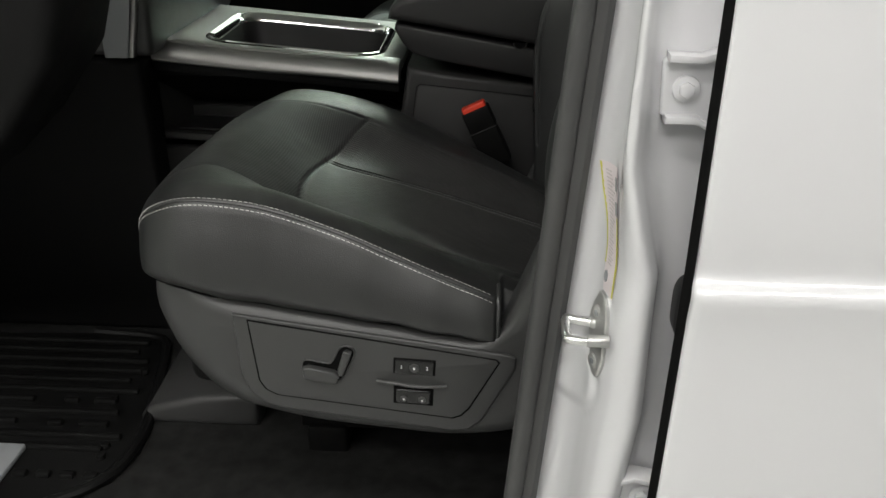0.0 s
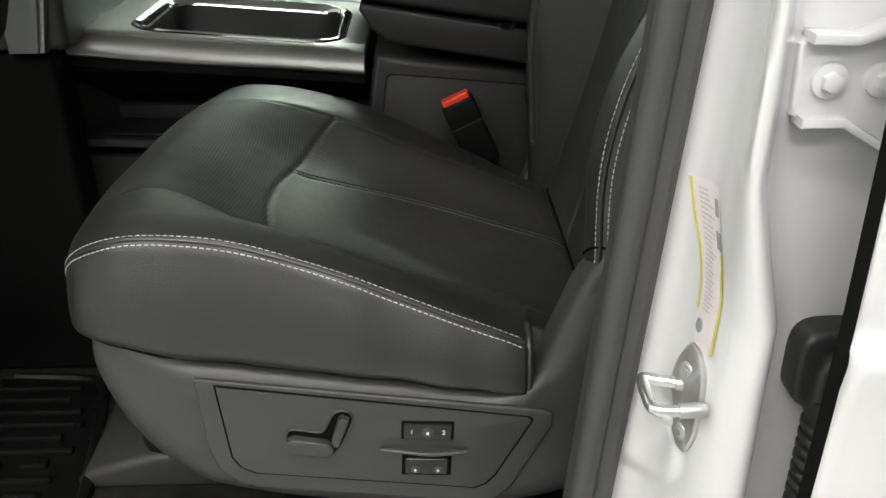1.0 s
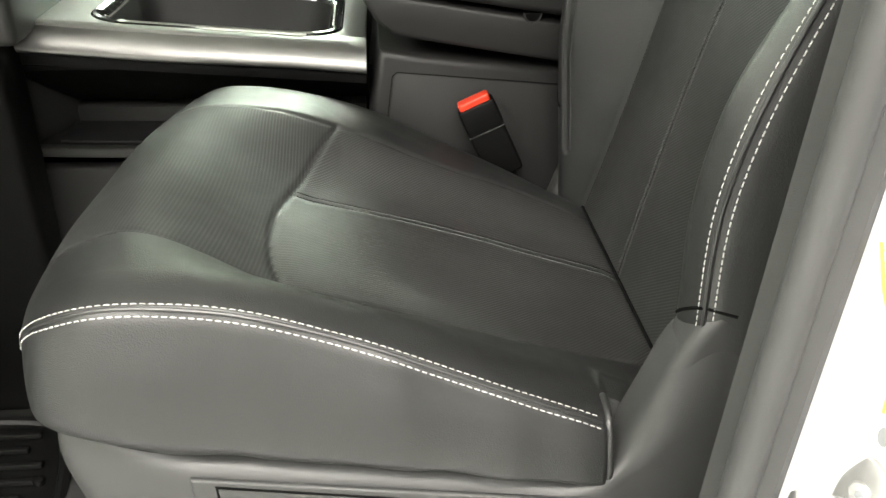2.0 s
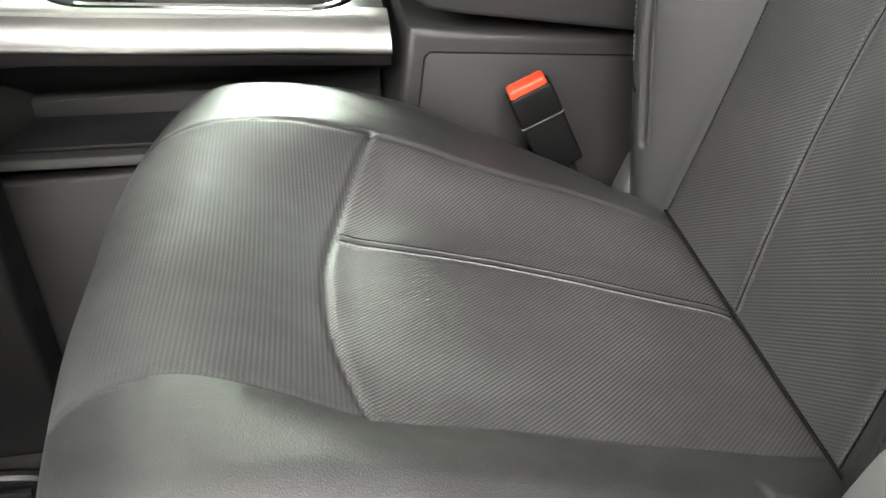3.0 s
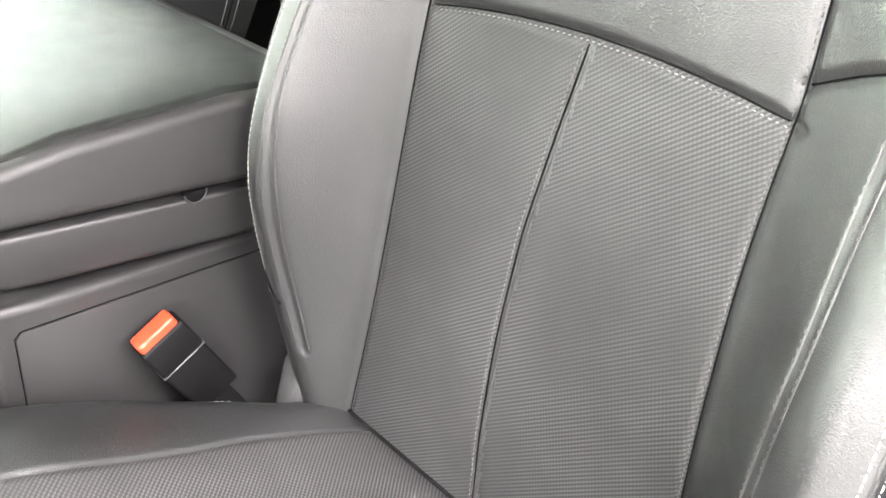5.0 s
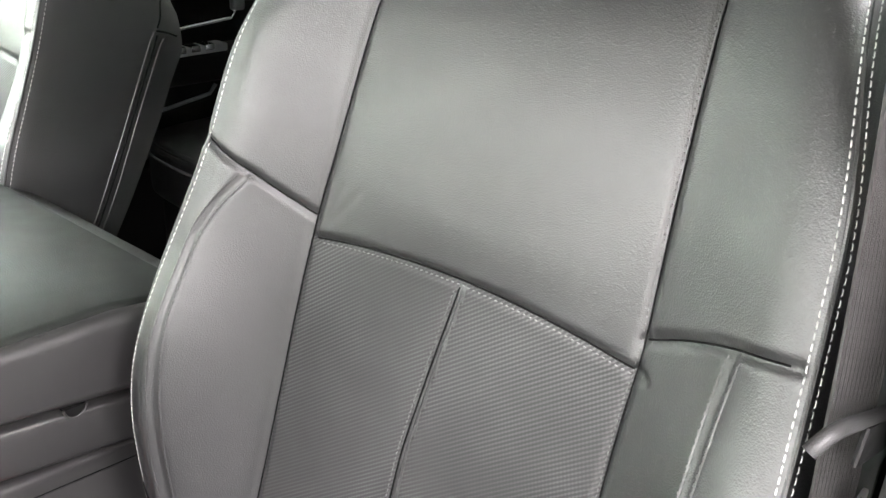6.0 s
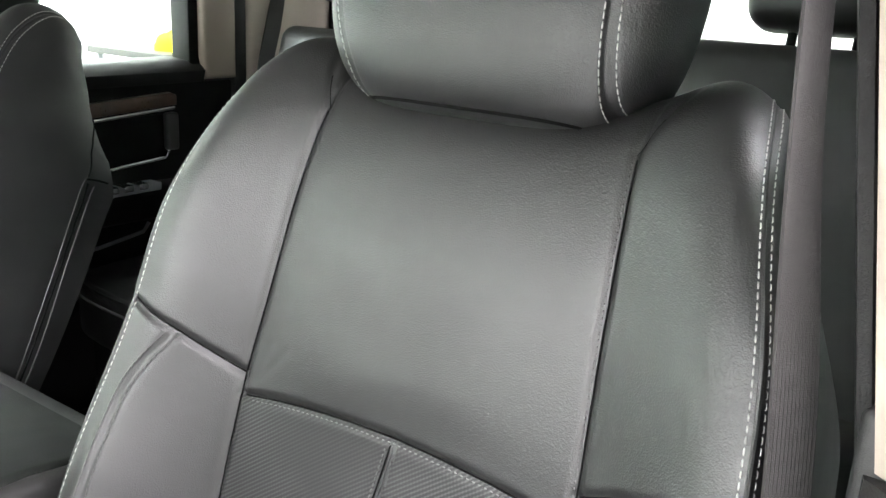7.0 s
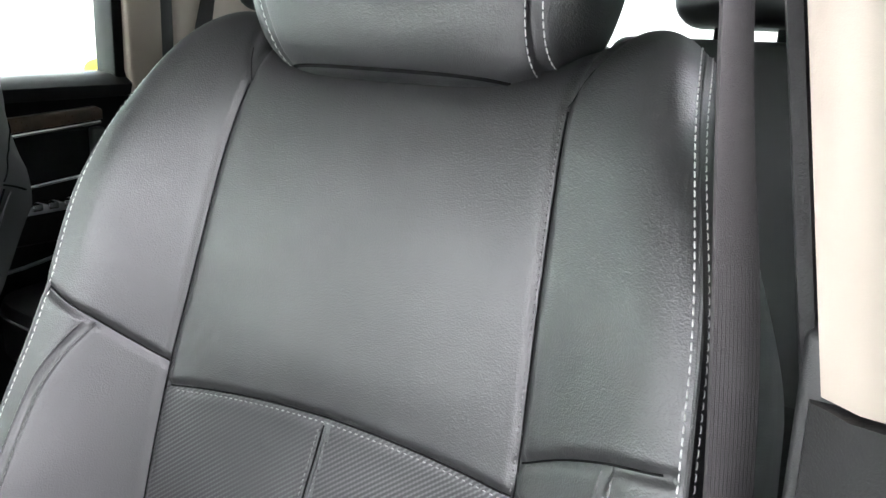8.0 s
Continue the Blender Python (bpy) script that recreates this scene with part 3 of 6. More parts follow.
def headrest(parent, shift, n=72):
    th = np.linspace(-math.pi / 2, math.pi / 2, n)
    ph = np.linspace(-math.pi, math.pi, 6 * n)
    TH, PH = np.meshgrid(th, ph, indexing="ij")
    sg = lambda v, p: np.sign(v) * np.abs(v) ** p
    ct = sg(np.cos(TH), 0.34)
    y = CEN + 0.0065 + 0.144 * ct * sg(np.sin(PH), 0.50) * (1 - 0.12 * np.clip(0.10 - np.sin(TH), 0, 1))
    d = -0.028 + 0.062 * ct * sg(np.cos(PH), 0.7)
    s = 0.719 + 0.107 * sg(np.sin(TH), 0.62)
    d = d + 0.012 * np.sin(TH)
    P = back_point(s, y, d) + np.array(shift)
    seams = [(lambda q: 0.1345 + 0 * q), (lambda q: np.interp(q, [0.60, 0.622, 0.660, 0.699, 0.74, 0.83], [0.320, 0.332, 0.347, 0.358, 0.362, 0.358]))]
    ctr = P.reshape(-1, 3).mean(0)
    for line in seams:
        w = np.abs(y - line(s))
        P = P - (P - ctr) * (0.020 * np.exp(-((w / 0.0035) ** 2)) * sstep(np.cos(PH), 0.0, 0.25))[..., None]
    N = grid_normals(P)
    ctr = P.reshape(-1, 3).mean(0)
    if ((P - ctr) * N).sum(-1).mean() < 0:
        N = -N
    N[0], N[-1] = (0, 0, -1), (0, 0, 1)
    obs = grid_parts(P, N, np.ones((n - 1, 6 * n - 1), int), {1: ("headrest", LEATHER, "padded black leather head restraint")}, parent)
    front = np.where(np.cos(ph) >= 0)[0]
    rows = np.arange(int(0.09 * n), int(0.92 * n))
    for line, offs in zip(seams, ((-0.0048, 0.0048), (0.003,))):
        for o in offs:
            cols = [np.interp(line(s[i, 0]) + o, y[i, front], front) for i in rows]
            pp, nn = along(P, N, rows, cols)
            stitches("stitching", pp + nn * 0.0008, nn, THREAD, obs[1])
    # welt under the front of the pad
    i = int(n * 0.145)
    rim = [q for q in range(0, 6 * n, 4) if math.cos(ph[q]) > 0.25]
    part("headrest_welt", bm_tube(P[i, rim] - N[i, rim] * 0.0004, 0.0016, 8), GAP, obs[1])
    for k in (-0.06, 0.06):
        a, b = back_point(np.array(0.60), CEN + k, np.array(-0.05)) + np.array(shift), back_point(np.array(0.66), CEN + k, np.array(-0.04)) + np.array(shift)
        part("headrest_post", bm_cyl(a, b, 0.006, 12), ZINC, parent)


def build_seat(name, label, shift, fine):
    shift = np.array(shift, float)
    ob = thing(name, Vector((0.0, CEN, 0.72)) + Vector(shift), label, "car seat", "front seats")
    nu, ns, nt = (230, 30, 250) if fine else (90, 26, 110)
    P, c0, c1, top, A, lo, hi = cushion_sheet(nu, ns, nt)
    X, Y = P[..., 0].copy(), P[..., 1].copy()
    P = P + shift
    N = fix_normals(P, (nu // 2, (c0 + c1) // 2), 2, 1)
    mid = lambda M: 0.25 * (M[:-1, :-1] + M[1:, :-1] + M[1:, 1:] + M[:-1, 1:])
    xm, ym, am, tm = mid(X), mid(Y), mid(A), top[:-1, :-1] & top[:-1, 1:]
    reg = np.full(xm.shape, 1)
    him = mid(hi)
    inner = tm & (ym > lo) & (ym < him)
    reg[tm & (ym <= CEN)] = 2
    reg[tm & (ym > CEN)] = 3
    reg[inner & (xm < am)] = 4
    reg[inner & (xm >= am)] = 5
    reg[inner & (xm >= am + 0.004) & (np.abs(ym - mid_seam(xm) + 0.001) < 0.0085)] = 7
    reg[(~tm) & (ym > CEN)] = 6
    grid_parts(P, N, reg, {1: ("cushion_side", LEATHER, ""), 2: ("cushion_bolster", LEATHER, ""), 3: ("cushion_bolster", LEATHER, ""),
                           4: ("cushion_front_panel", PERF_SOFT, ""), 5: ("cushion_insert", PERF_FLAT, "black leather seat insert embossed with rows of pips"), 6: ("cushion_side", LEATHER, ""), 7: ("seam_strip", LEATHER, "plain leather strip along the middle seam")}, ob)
    i0, i1 = int(nu * 0.115), nu - 2
    i1 = int(np.argmax(X[:, c0] > 0.1235))
    for col, sg in ((c0, 1), (c1, -1)):
        for sh in (0.0042, -0.0050):
            p, n = seam_row(P, N, col, sg * sh, i0, i1)
            stitches("stitching", p, n, THREAD, ob, label="pale double-stitched seam thread" if sh > 0 else "")
        p, n = seam_row(P, N, col, 0.0001, i0, i1)
        part("piping", bm_tube(p[::3] + n[::3] * 0.0006, 0.0016, 8), LEATHER, ob)
    # black tube along the lower edge puts in the shade under the cushion
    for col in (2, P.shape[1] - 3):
        part("lower_shade_line", bm_tube(P[i0:i1:4, col] + N[i0:i1:4, col] * 0.0006, 0.0022, 8), GAP, ob)
    if fine:
        k = i1 + 1
        part("end_hem", bm_tube(P[k, 2 : c0 + 22 : 3] + N[k, 2 : c0 + 22 : 3] * 0.0008, 0.0034, 10), LEATHER, ob)
        ra, rb = P[..., 0] - shift[0], P[..., 1] - shift[1]
        xs = np.linspace(-0.120, 0.2, 9)
        for o, r_, m_ in ((-0.0020, 0.0005, LEATHER), (0.0, 0.0008, GAP), (0.0055, 0.0004, LEATHER), (0.0072, 0.0007, GAP)):
            p, n = shape_line(P, N, ra, rb, list(zip(xs, mid_seam(xs) + o)), 160, c0, c1)
            part("seam", bm_tube(p + n * 0.0002, r_, 8), m_, ob)
        p, n = shape_line(P, N, ra, rb, list(zip(xs, mid_seam(xs) - 0.0056)), 160, c0, c1)
        stitches("stitching", p + n * 0.0003, n, GREY_THREAD, ob, 0.0030, 0.0014, 0.0005)
    # backrest
    nu = 320 if fine else 200
    P, R, T, c0, c1, top = backrest_sheet(nu, ns, nt)
    P = P + shift
    N = fix_normals(P, (nu // 3, (c0 + c1) // 2), 0, -1)
    rm, tt, tm = mid(R), mid(T), top[:-1, :-1] & top[:-1, 1:]
    iw = np.where(tt < CEN, back_half(rm, True), back_half(rm, False))
    arc = 0.372 + 0.013 * (1 - ((tt - CEN) / 0.147) ** 2)
    a = np.abs(tt - CEN)
    reg = np.full(rm.shape, 1)
    reg[(~tm) & (tt > CEN)] = 2
    inner = tm & (a < iw)
    reg[inner & (rm < arc)] = 3
    reg[inner & (rm >= arc)] = 4
    reg[inner & (rm < arc - 0.002) & (np.abs(tt - back_mid(rm) + 0.0026) < 0.0042)] = 9
    crease = np.where(tt < CEN, *(np.interp(a, [v for q, v in BACK_CREASE[k]], [q for q, v in BACK_CREASE[k]]) for k in (-1, 1)))
    for k, m in ((5, tt <= CEN), (6, tt > CEN)):
        reg[tm & ~inner & m & (rm < crease)] = k
        reg[tm & ~inner & m & (rm >= crease)] = k + 2
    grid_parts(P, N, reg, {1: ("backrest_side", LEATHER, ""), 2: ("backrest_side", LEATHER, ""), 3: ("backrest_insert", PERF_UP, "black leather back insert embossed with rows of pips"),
                           4: ("backrest_upper_panel", LEATHER, ""), 5: ("backrest_bolster", LEATHER, ""), 6: ("backrest_bolster", LEATHER, ""),
                           7: ("backrest_shoulder", LEATHER, ""), 8: ("backrest_shoulder", LEATHER, ""),
                           9: ("seam_strip", LEATHER, "plain leather strip along the middle seam")}, ob)
    i0, i1 = int(nu * 0.18), int(nu * 0.955)
    for col, sg in ((c0, 1), (c1, -1)):
        for sh in (0.0058, -0.0066):
            p, n = seam_row(P, N, col, sg * sh, i0, i1)
            stitches("stitching", p, n, THREAD, ob)
        p, n = seam_row(P, N, col, 0.0001, i0, i1)
        part("piping", bm_tube(p[::3] + n[::3] * 0.0004, 0.0018, 8), LEATHER, ob)
    for sg in (-1, 1):
        for o in (-0.0045, 0.0045):
            ln = [(q, CEN + sg * (v + o)) for q, v in BACK_DOUBLE[sg]]
            p, n = shape_line(P, N, R, T, ln, 140, c0, c1)
            part("welt", bm_tube(p - n * 0.0002, 0.0012, 8), LEATHER, ob)
            stitches("stitching", p + n * 0.0008, n, WELT_THREAD, ob, 0.0036, 0.0016, 0.0004)
    if fine:
        ms = np.linspace(0.0, 0.382, 12)
        for o, r_, m_ in ((-0.0020, 0.0007, LEATHER), (0.0, 0.0008, GAP)):
            p, n = shape_line(P, N, R, T, list(zip(ms, back_mid(ms) + o)), 140, c0, c1)
            part("seam", bm_tube(p + n * 0.0002, r_, 8), m_, ob)
        for o in (-0.0054, 0.0034):
            p, n = shape_line(P, N, R, T, list(zip(ms, back_mid(ms) + o)), 140, c0, c1)
            stitches("stitching", p + n * 0.0003, n, DARK_THREAD, ob, 0.0030, 0.0016, 0.00042)
        yy = np.linspace(CEN - 0.14, CEN + 0.14, 9)
        p, n = shape_line(P, N, R, T, [(0.3685 + 0.013 * (1 - ((v - CEN) / 0.147) ** 2), v) for v in yy], 160, c0, c1)
        stitches("stitching", p + n * 0.0003, n, GREY_THREAD, ob, 0.0022, 0.0026, 0.0004)
        seam_s = np.linspace(-0.02, 0.60, 16)
        # black tubes laid in the grooves draw the shadow lines of the seams
        cords = [list(zip(seam_s, CEN + sg * back_half(seam_s, sg < 0))) for sg in (-1, 1)]
        cords += [[(q, CEN + sg * min(v, 0.236)) for q, v in BACK_CREASE[sg]] for sg in (-1, 1)]
        cords += [[(0.372 + 0.013 * (1 - ((v - CEN) / 0.147) ** 2), v) for v in np.linspace(CEN - 0.139, CEN + 0.148, 9)]]
        cords += [[(0.598, CEN + sg * 0.126), (0.615, CEN + sg * 0.135), (0.634, CEN + sg * 0.146)] for sg in (-1, 1)]
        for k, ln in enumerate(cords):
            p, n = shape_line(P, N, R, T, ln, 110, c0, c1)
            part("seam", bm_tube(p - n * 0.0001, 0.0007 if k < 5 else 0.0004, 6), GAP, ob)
        for sg in (-1, 1):
            p, n = shape_line(P, N, R, T, list(zip(seam_s, CEN + sg * (back_half(seam_s, sg < 0) - 0.0022))), 160, c0, c1)
            stitches("stitching", p + n * 0.0001, n, DARK_THREAD, ob, 0.0024, 0.0020, 0.0004)
    if not fine:
        # a strip sewn on along the rear of the side panel, with a cross seam below the shoulder
        low = [(0.13, -0.030), (0.205, -0.044), (0.345, -0.072), (0.453, -0.098)]
        lines = [(low, 0.0013, GAP), ([(q - 0.004, w - 0.009) for q, w in low], 0.0014, LEATHER), ([(q + 0.003, w + 0.006) for q, w in low], 0.0014, LEATHER),
                 ([(0.455, -0.096), (0.455, -0.112), (0.453, -0.128)], 0.0013, GAP), ([(0.458, -0.097), (0.480, -0.100), (0.507, -0.107), (0.528, -0.118), (0.538, -0.126)], 0.0012, GAP)]
        for ln, r_, m_ in lines:
            xz = [tuple(back_point(np.array(q), 0.0, np.array(w))[[0, 2]] + shift[[0, 2]]) for q, w in ln]
            p, n = shape_line(P, N, P[..., 0], P[..., 2], xz, 90, 0, c0)
            part("side_seam", bm_tube(p + n * 0.0002, r_, 8), m_, ob)
    # black tube puts the gap's shade where the cushion meets the backrest
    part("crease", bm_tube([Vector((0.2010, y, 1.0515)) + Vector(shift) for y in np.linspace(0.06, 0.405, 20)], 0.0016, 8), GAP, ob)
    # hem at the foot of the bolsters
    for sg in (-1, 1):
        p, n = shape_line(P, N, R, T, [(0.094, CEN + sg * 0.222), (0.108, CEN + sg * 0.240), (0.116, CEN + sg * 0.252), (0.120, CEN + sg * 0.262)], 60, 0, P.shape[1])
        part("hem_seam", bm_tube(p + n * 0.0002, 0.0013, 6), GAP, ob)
    back = [back_point(np.array(q), CEN, np.array(-0.10)) for q in (-0.04, 0.62)]
    a, b = Vector(back[0] + shift), Vector(back[1] + shift)
    m = Matrix.Translation((a + b) / 2) @ pose(0, 0, 0, 0, math.degrees(LEAN), 0)
    part("backrest_shell", bm_box((-0.02, -0.205, 0.07), (0.008, 0.205, 0.25), 0.012, 3, m), PLASTIC, ob, "hard charcoal plastic back shell")
    headrest(ob, shift)
    part("cushion_pan", bm_box(Vector((-0.25, 0.012, 0.93)) + Vector(shift), Vector((0.22, 2 * CEN - 0.012, 1.015)) + Vector(shift), 0.02, 3), PLASTIC_DARK, ob)
    for yy in (0.21, 2 * CEN - 0.21):
        part("seat_rail", bm_box(Vector((-0.16, yy - 0.02, 0.74)) + Vector(shift), Vector((0.24, yy + 0.02, 0.79)) + Vector(shift), 0.004), PLASTIC_DARK, ob)
        for xx in (-0.12, 0.2):
            part("rail_foot", bm_box(Vector((xx - 0.03, yy - 0.028, 0.698)) + Vector(shift), Vector((xx + 0.03, yy + 0.028, 0.745)) + Vector(shift), 0.006), PLASTIC_DARK, ob)
            part("riser", bm_box(Vector((xx - 0.02, yy - 0.012, 0.785)) + Vector(shift), Vector((xx + 0.02, yy + 0.012, 0.94)) + Vector(shift), 0.003), PLASTIC_DARK, ob)
    return ob


driver_seat = build_seat("driver_seat", "black leather power front seat with white stitching and embossed inserts", (0, 0, 0), True)
passenger_seat = build_seat("passenger_seat", "black leather front passenger seat beyond the centre console", (0.099, 0.945, 0), False)


def even_loop(pts, n):
    """n points evenly round a closed outline."""
    P = np.vstack([pts, pts[:1]])
    q = np.r_[0, np.cumsum(np.linalg.norm(np.diff(P, axis=0), axis=1))]
    w = np.linspace(0, q[-1], n, endpoint=False)
    return np.stack([np.interp(w, q, P[:, i]) for i in range(2)], -1)


def tuck(x):
    """The shield turns in towards the seat at its front."""
    q = max(0.0, -0.166 - x)
    return 0.24 * q * q / (q + 0.015)


def bm_pad(outline, y0, y1, r, deep):
    """A slab across y whose outer rim is rounded: the outline shrinks step by step towards the outer face."""
    n = 220
    loop = even_loop(np.array(outline), n)
    for _ in range(6):
        loop = (np.roll(loop, 1, 0) + 2 * loop + np.roll(loop, -1, 0)) / 4
    area = 0.5 * (loop[:, 0] * np.roll(loop[:, 1], -1) - loop[:, 1] * np.roll(loop[:, 0], -1)).sum()
    steps = 24
    shrunk = [loop]
    for k in range(steps):
        tan = np.roll(loop, -1, 0) - np.roll(loop, 1, 0)
        nrm = np.stack([-tan[:, 1], tan[:, 0]], -1) * math.copysign(1, area)
        nrm /= np.linalg.norm(nrm, axis=1, keepdims=True) + 1e-9
        loop = loop + nrm * r / steps
        for _ in range(6):
            loop = (np.roll(loop, 1, 0) + 2 * loop + np.roll(loop, -1, 0)) / 4
        loop = even_loop(loop, n)
        shrunk.append(loop)
    bm = bmesh.new()
    rings = [[bm.verts.new((a, y1 + tuck(a), b)) for a, b in shrunk[0]]]
    for k, q in enumerate(shrunk):
        u = 1 - k / steps
        y = y0 + deep * (1 - math.sqrt(max(0.0, 1 - u * u)))
        rings.append([bm.verts.new((a, y + tuck(a) + 0.004 * float(sstep(a, 0.122, 0.150) * sstep(b, 0.955, 1.025)), b)) for a, b in q])
    for A, B in zip(rings[:-1], rings[1:]):
        for k in range(n):
            bm.faces.new((A[k], A[(k + 1) % n], B[(k + 1) % n], B[k]))
    bm.faces.new(rings[-1])
    bm.faces.new(rings[0][::-1])
    bmesh.ops.recalc_face_normals(bm, faces=bm.faces[:])
    return bm


def side_trim(seat):
    y0, y1 = -0.034, 0.016
    outline = [(-0.268, 1.098), (-0.240, 1.086), (-0.178, 1.073), (-0.094, 1.061), (0.007, 1.046), (0.112, 1.031), (0.128, 1.036), (0.142, 1.066), (0.160, 1.112), (0.172, 1.146),
               (0.188, 1.160), (0.215, 1.160), (0.240, 1.140), (0.252, 1.08), (0.250, 0.97), (0.215, 0.934), (0.165, 0.911), (0.136, 0.903), (0.073, 0.896), (-0.086, 0.911),
               (-0.172, 0.931), (-0.212, 0.952), (-0.247, 0.990), (-0.272, 1.052)]
    body = part("side_trim", bm_pad(outline, y0, y1, 0.030, 0.020), PLASTIC, seat, "charcoal plastic seat side shield with power switches")
    pan = [(-0.151, 1.056), (-0.144, 0.978), (-0.137, 0.966), (-0.124, 0.959), (0.078, 0.936), (0.088, 0.940), (0.097, 0.950), (0.130, 1.012), (0.127, 1.016)]
    cx, cz = -0.015, 0.995
    pad = [(-0.170, 1.064), (-0.166, 0.985), (-0.158, 0.960), (-0.140, 0.944), (-0.118, 0.938), (0.080, 0.915), (0.098, 0.918), (0.114, 0.932), (0.150, 1.004), (0.150, 1.018), (0.140, 1.0225)]
    part("switch_pad", bm_prism(pad, 1, y0 - 0.0042, y0 + 0.002, 0.0035, 3), PLASTIC, body)
    yp = y0 - 0.0044
    grow = lambda a, b: [(cx + (p - cx) * a, cz + (q - cz) * b) for p, q in pan]
    part("joint", bm_prism(grow(1.015, 1.034), 1, yp - 0.0005, yp + 0.002), GAP, body)
    part("switch_plate", bm_prism(pan, 1, yp - 0.0016, yp + 0.002, 0.0008, 2), PLASTIC, body)
    yq = yp - 0.0016
    # seat-shaped control: a cushion bar and a backrest bar, each in a dark well
    well = [(-0.094, 1.004), (-0.090, 1.010), (-0.060, 1.004), (-0.054, 1.016), (-0.050, 1.026), (-0.043, 1.030), (-0.033, 1.027), (-0.031, 1.020), (-0.045, 0.988), (-0.052, 0.980), (-0.086, 0.984), (-0.092, 0.990)]
    part("switch_well", bm_prism(well, 1, yq - 0.0003, yq + 0.002), GAP, body)
    bar1 = [(-0.091, 0.989), (-0.092, 1.000), (-0.086, 1.003), (-0.056, 0.997), (-0.050, 0.991), (-0.053, 0.982), (-0.086, 0.986)]
    part("cushion_switch", bm_prism(bar1, 1, yq - 0.009, yq + 0.001, 0.002, 3), PLASTIC, body)
    bar2 = [(-0.052, 0.999), (-0.045, 1.022), (-0.041, 1.025), (-0.035, 1.022), (-0.037, 1.015), (-0.046, 0.992), (-0.050, 0.993)]
    part("backrest_switch", bm_prism(bar2, 1, yq - 0.008, yq + 0.001, 0.0018, 3), PLASTIC, body)
    # memory buttons
    ax = pose(0.0355, yq, 1.0045, 0, 2.5, 0)
    part("memory_bezel", bm_box((-0.024, -0.0005, -0.0105), (0.024, 0.002, 0.0105), 0.0004, 1, ax), GAP, body)
    part("memory_switch", bm_box((-0.022, -0.003, -0.009), (0.022, 0.002, 0.009), 0.0012, 2, ax), GLOSS_BLACK, body)
    part("set_button", bm_cyl(ax @ Vector((0, -0.0046, 0)), ax @ Vector((0, -0.001, 0)), 0.0055, 20, bevel=0.0008), PLASTIC, body)
    for ch, dx in (("1", -0.0145), ("2", 0.0145)):
        cu = bpy.data.curves.new("numeral", "FONT")
        cu.body, cu.size, cu.extrude, cu.align_x, cu.align_y = ch, 0.0065, 0.0001, "CENTER", "CENTER"
        cu.materials.append(MARKS)
        t = new("numeral", cu)
        t.matrix_world = ax @ pose(dx, -0.0032, 0, 90, 0, 0)
        put(t, body)
    part("button_mark", bm_box((-0.0012, -0.005, -0.0014), (0.0012, -0.0044, 0.0014), 0, 1, ax), MARKS, body)
    # brow and lumbar rocker
    ax = pose(0.034, yq, 0.966, 0, 2.5, 0)
    part("lumbar_bezel", bm_box((-0.023, -0.0016, -0.0125), (0.023, 0.002, 0.0125), 0.001, 2, ax), GAP, body)
    part("lumbar_switch", bm_box((-0.0205, -0.0052, -0.0095), (0.0205, 0.002, 0.0095), 0.0025, 3, ax), GLOSS_BLACK, body)
    for dx in (-0.0105, 0.0105):
        part("switch_dot", bm_cyl(ax @ Vector((dx, -0.0068, -0.002)), ax @ Vector((dx, -0.004, -0.002)), 0.0042, 16, bevel=0.0006), PLASTIC, body)
        part("switch_mark", bm_box((dx - 0.0010, -0.0072, -0.0034), (dx + 0.0010, -0.0066, -0.0014), 0, 1, ax), MARKS, body)
    brow = smooth_curve([(-0.008, yq - 0.001, 0.984), (0.012, yq - 0.005, 0.9845), (0.036, yq - 0.0065, 0.982), (0.060, yq - 0.004, 0.981), (0.072, yq - 0.001, 0.980)], 16)
    part("switch_brow", bm_tube(brow, 0.0022, 8), PLASTIC, body)
    rim_ = even_loop(np.array(well), 60)
    for _ in range(3):
        rim_ = (np.roll(rim_, 1, 0) + 2 * rim_ + np.roll(rim_, -1, 0)) / 4
    part("switch_rim", bm_tube([(a, yq - 0.0004, b) for a, b in rim_], 0.0011, 8, closed=True), PLASTIC, body)
    # front apron under the cushion
    part("front_apron", bm_prism([(-0.262, 1.09), (-0.268, 1.04), (-0.245, 0.985), (-0.21, 0.96), (-0.19, 1.08)], 1, 0.012, 2 * CEN - 0.012, 0.012, 3), PLASTIC, seat)
    part("recliner_cover", bm_prism([(0.150, 1.085), (0.176, 1.150), (0.20, 1.185), (0.26, 1.19), (0.30, 1.12), (0.26, 1.03), (0.17, 1.02)], 1, -0.022, 0.02, 0.010, 3), PLASTIC, seat)
    part("inner_cover", bm_prism([(0.165, 1.02), (0.185, 1.075), (0.215, 1.105), (0.25, 1.09), (0.25, 1.0), (0.18, 0.99)], 1, 0.452, 0.486, 0.008, 3), COVER_GREY, seat, "grey plastic hinge cover on the inboard side")
    # woven brand tag on the backrest seam, drawn as bars
    c = Vector((0.2890, -0.0095, 1.572))
    ta = Matrix.Translation(c) @ pose(0, 0, 0, 0, math.degrees(LEAN) - 4, 0) @ pose(0, 0, 0, 0, 0, 40)
    tg = part("seam_tag", bm_box((-0.0010, -0.0030, -0.014), (0.0010, 0.0030, 0.014), 0.0006, 1, ta), WEB, seat, "small black woven tag with white printed bars")
    for i in range(7):
        w = 0.0016 if i % 3 else 0.0010
        part("tag_bar", bm_box((-0.0016, -w, -0.0095 + i * 0.0029), (-0.0009, w, -0.0078 + i * 0.0029), 0, 1, ta), MARKS, tg)


side_trim(driver_seat)

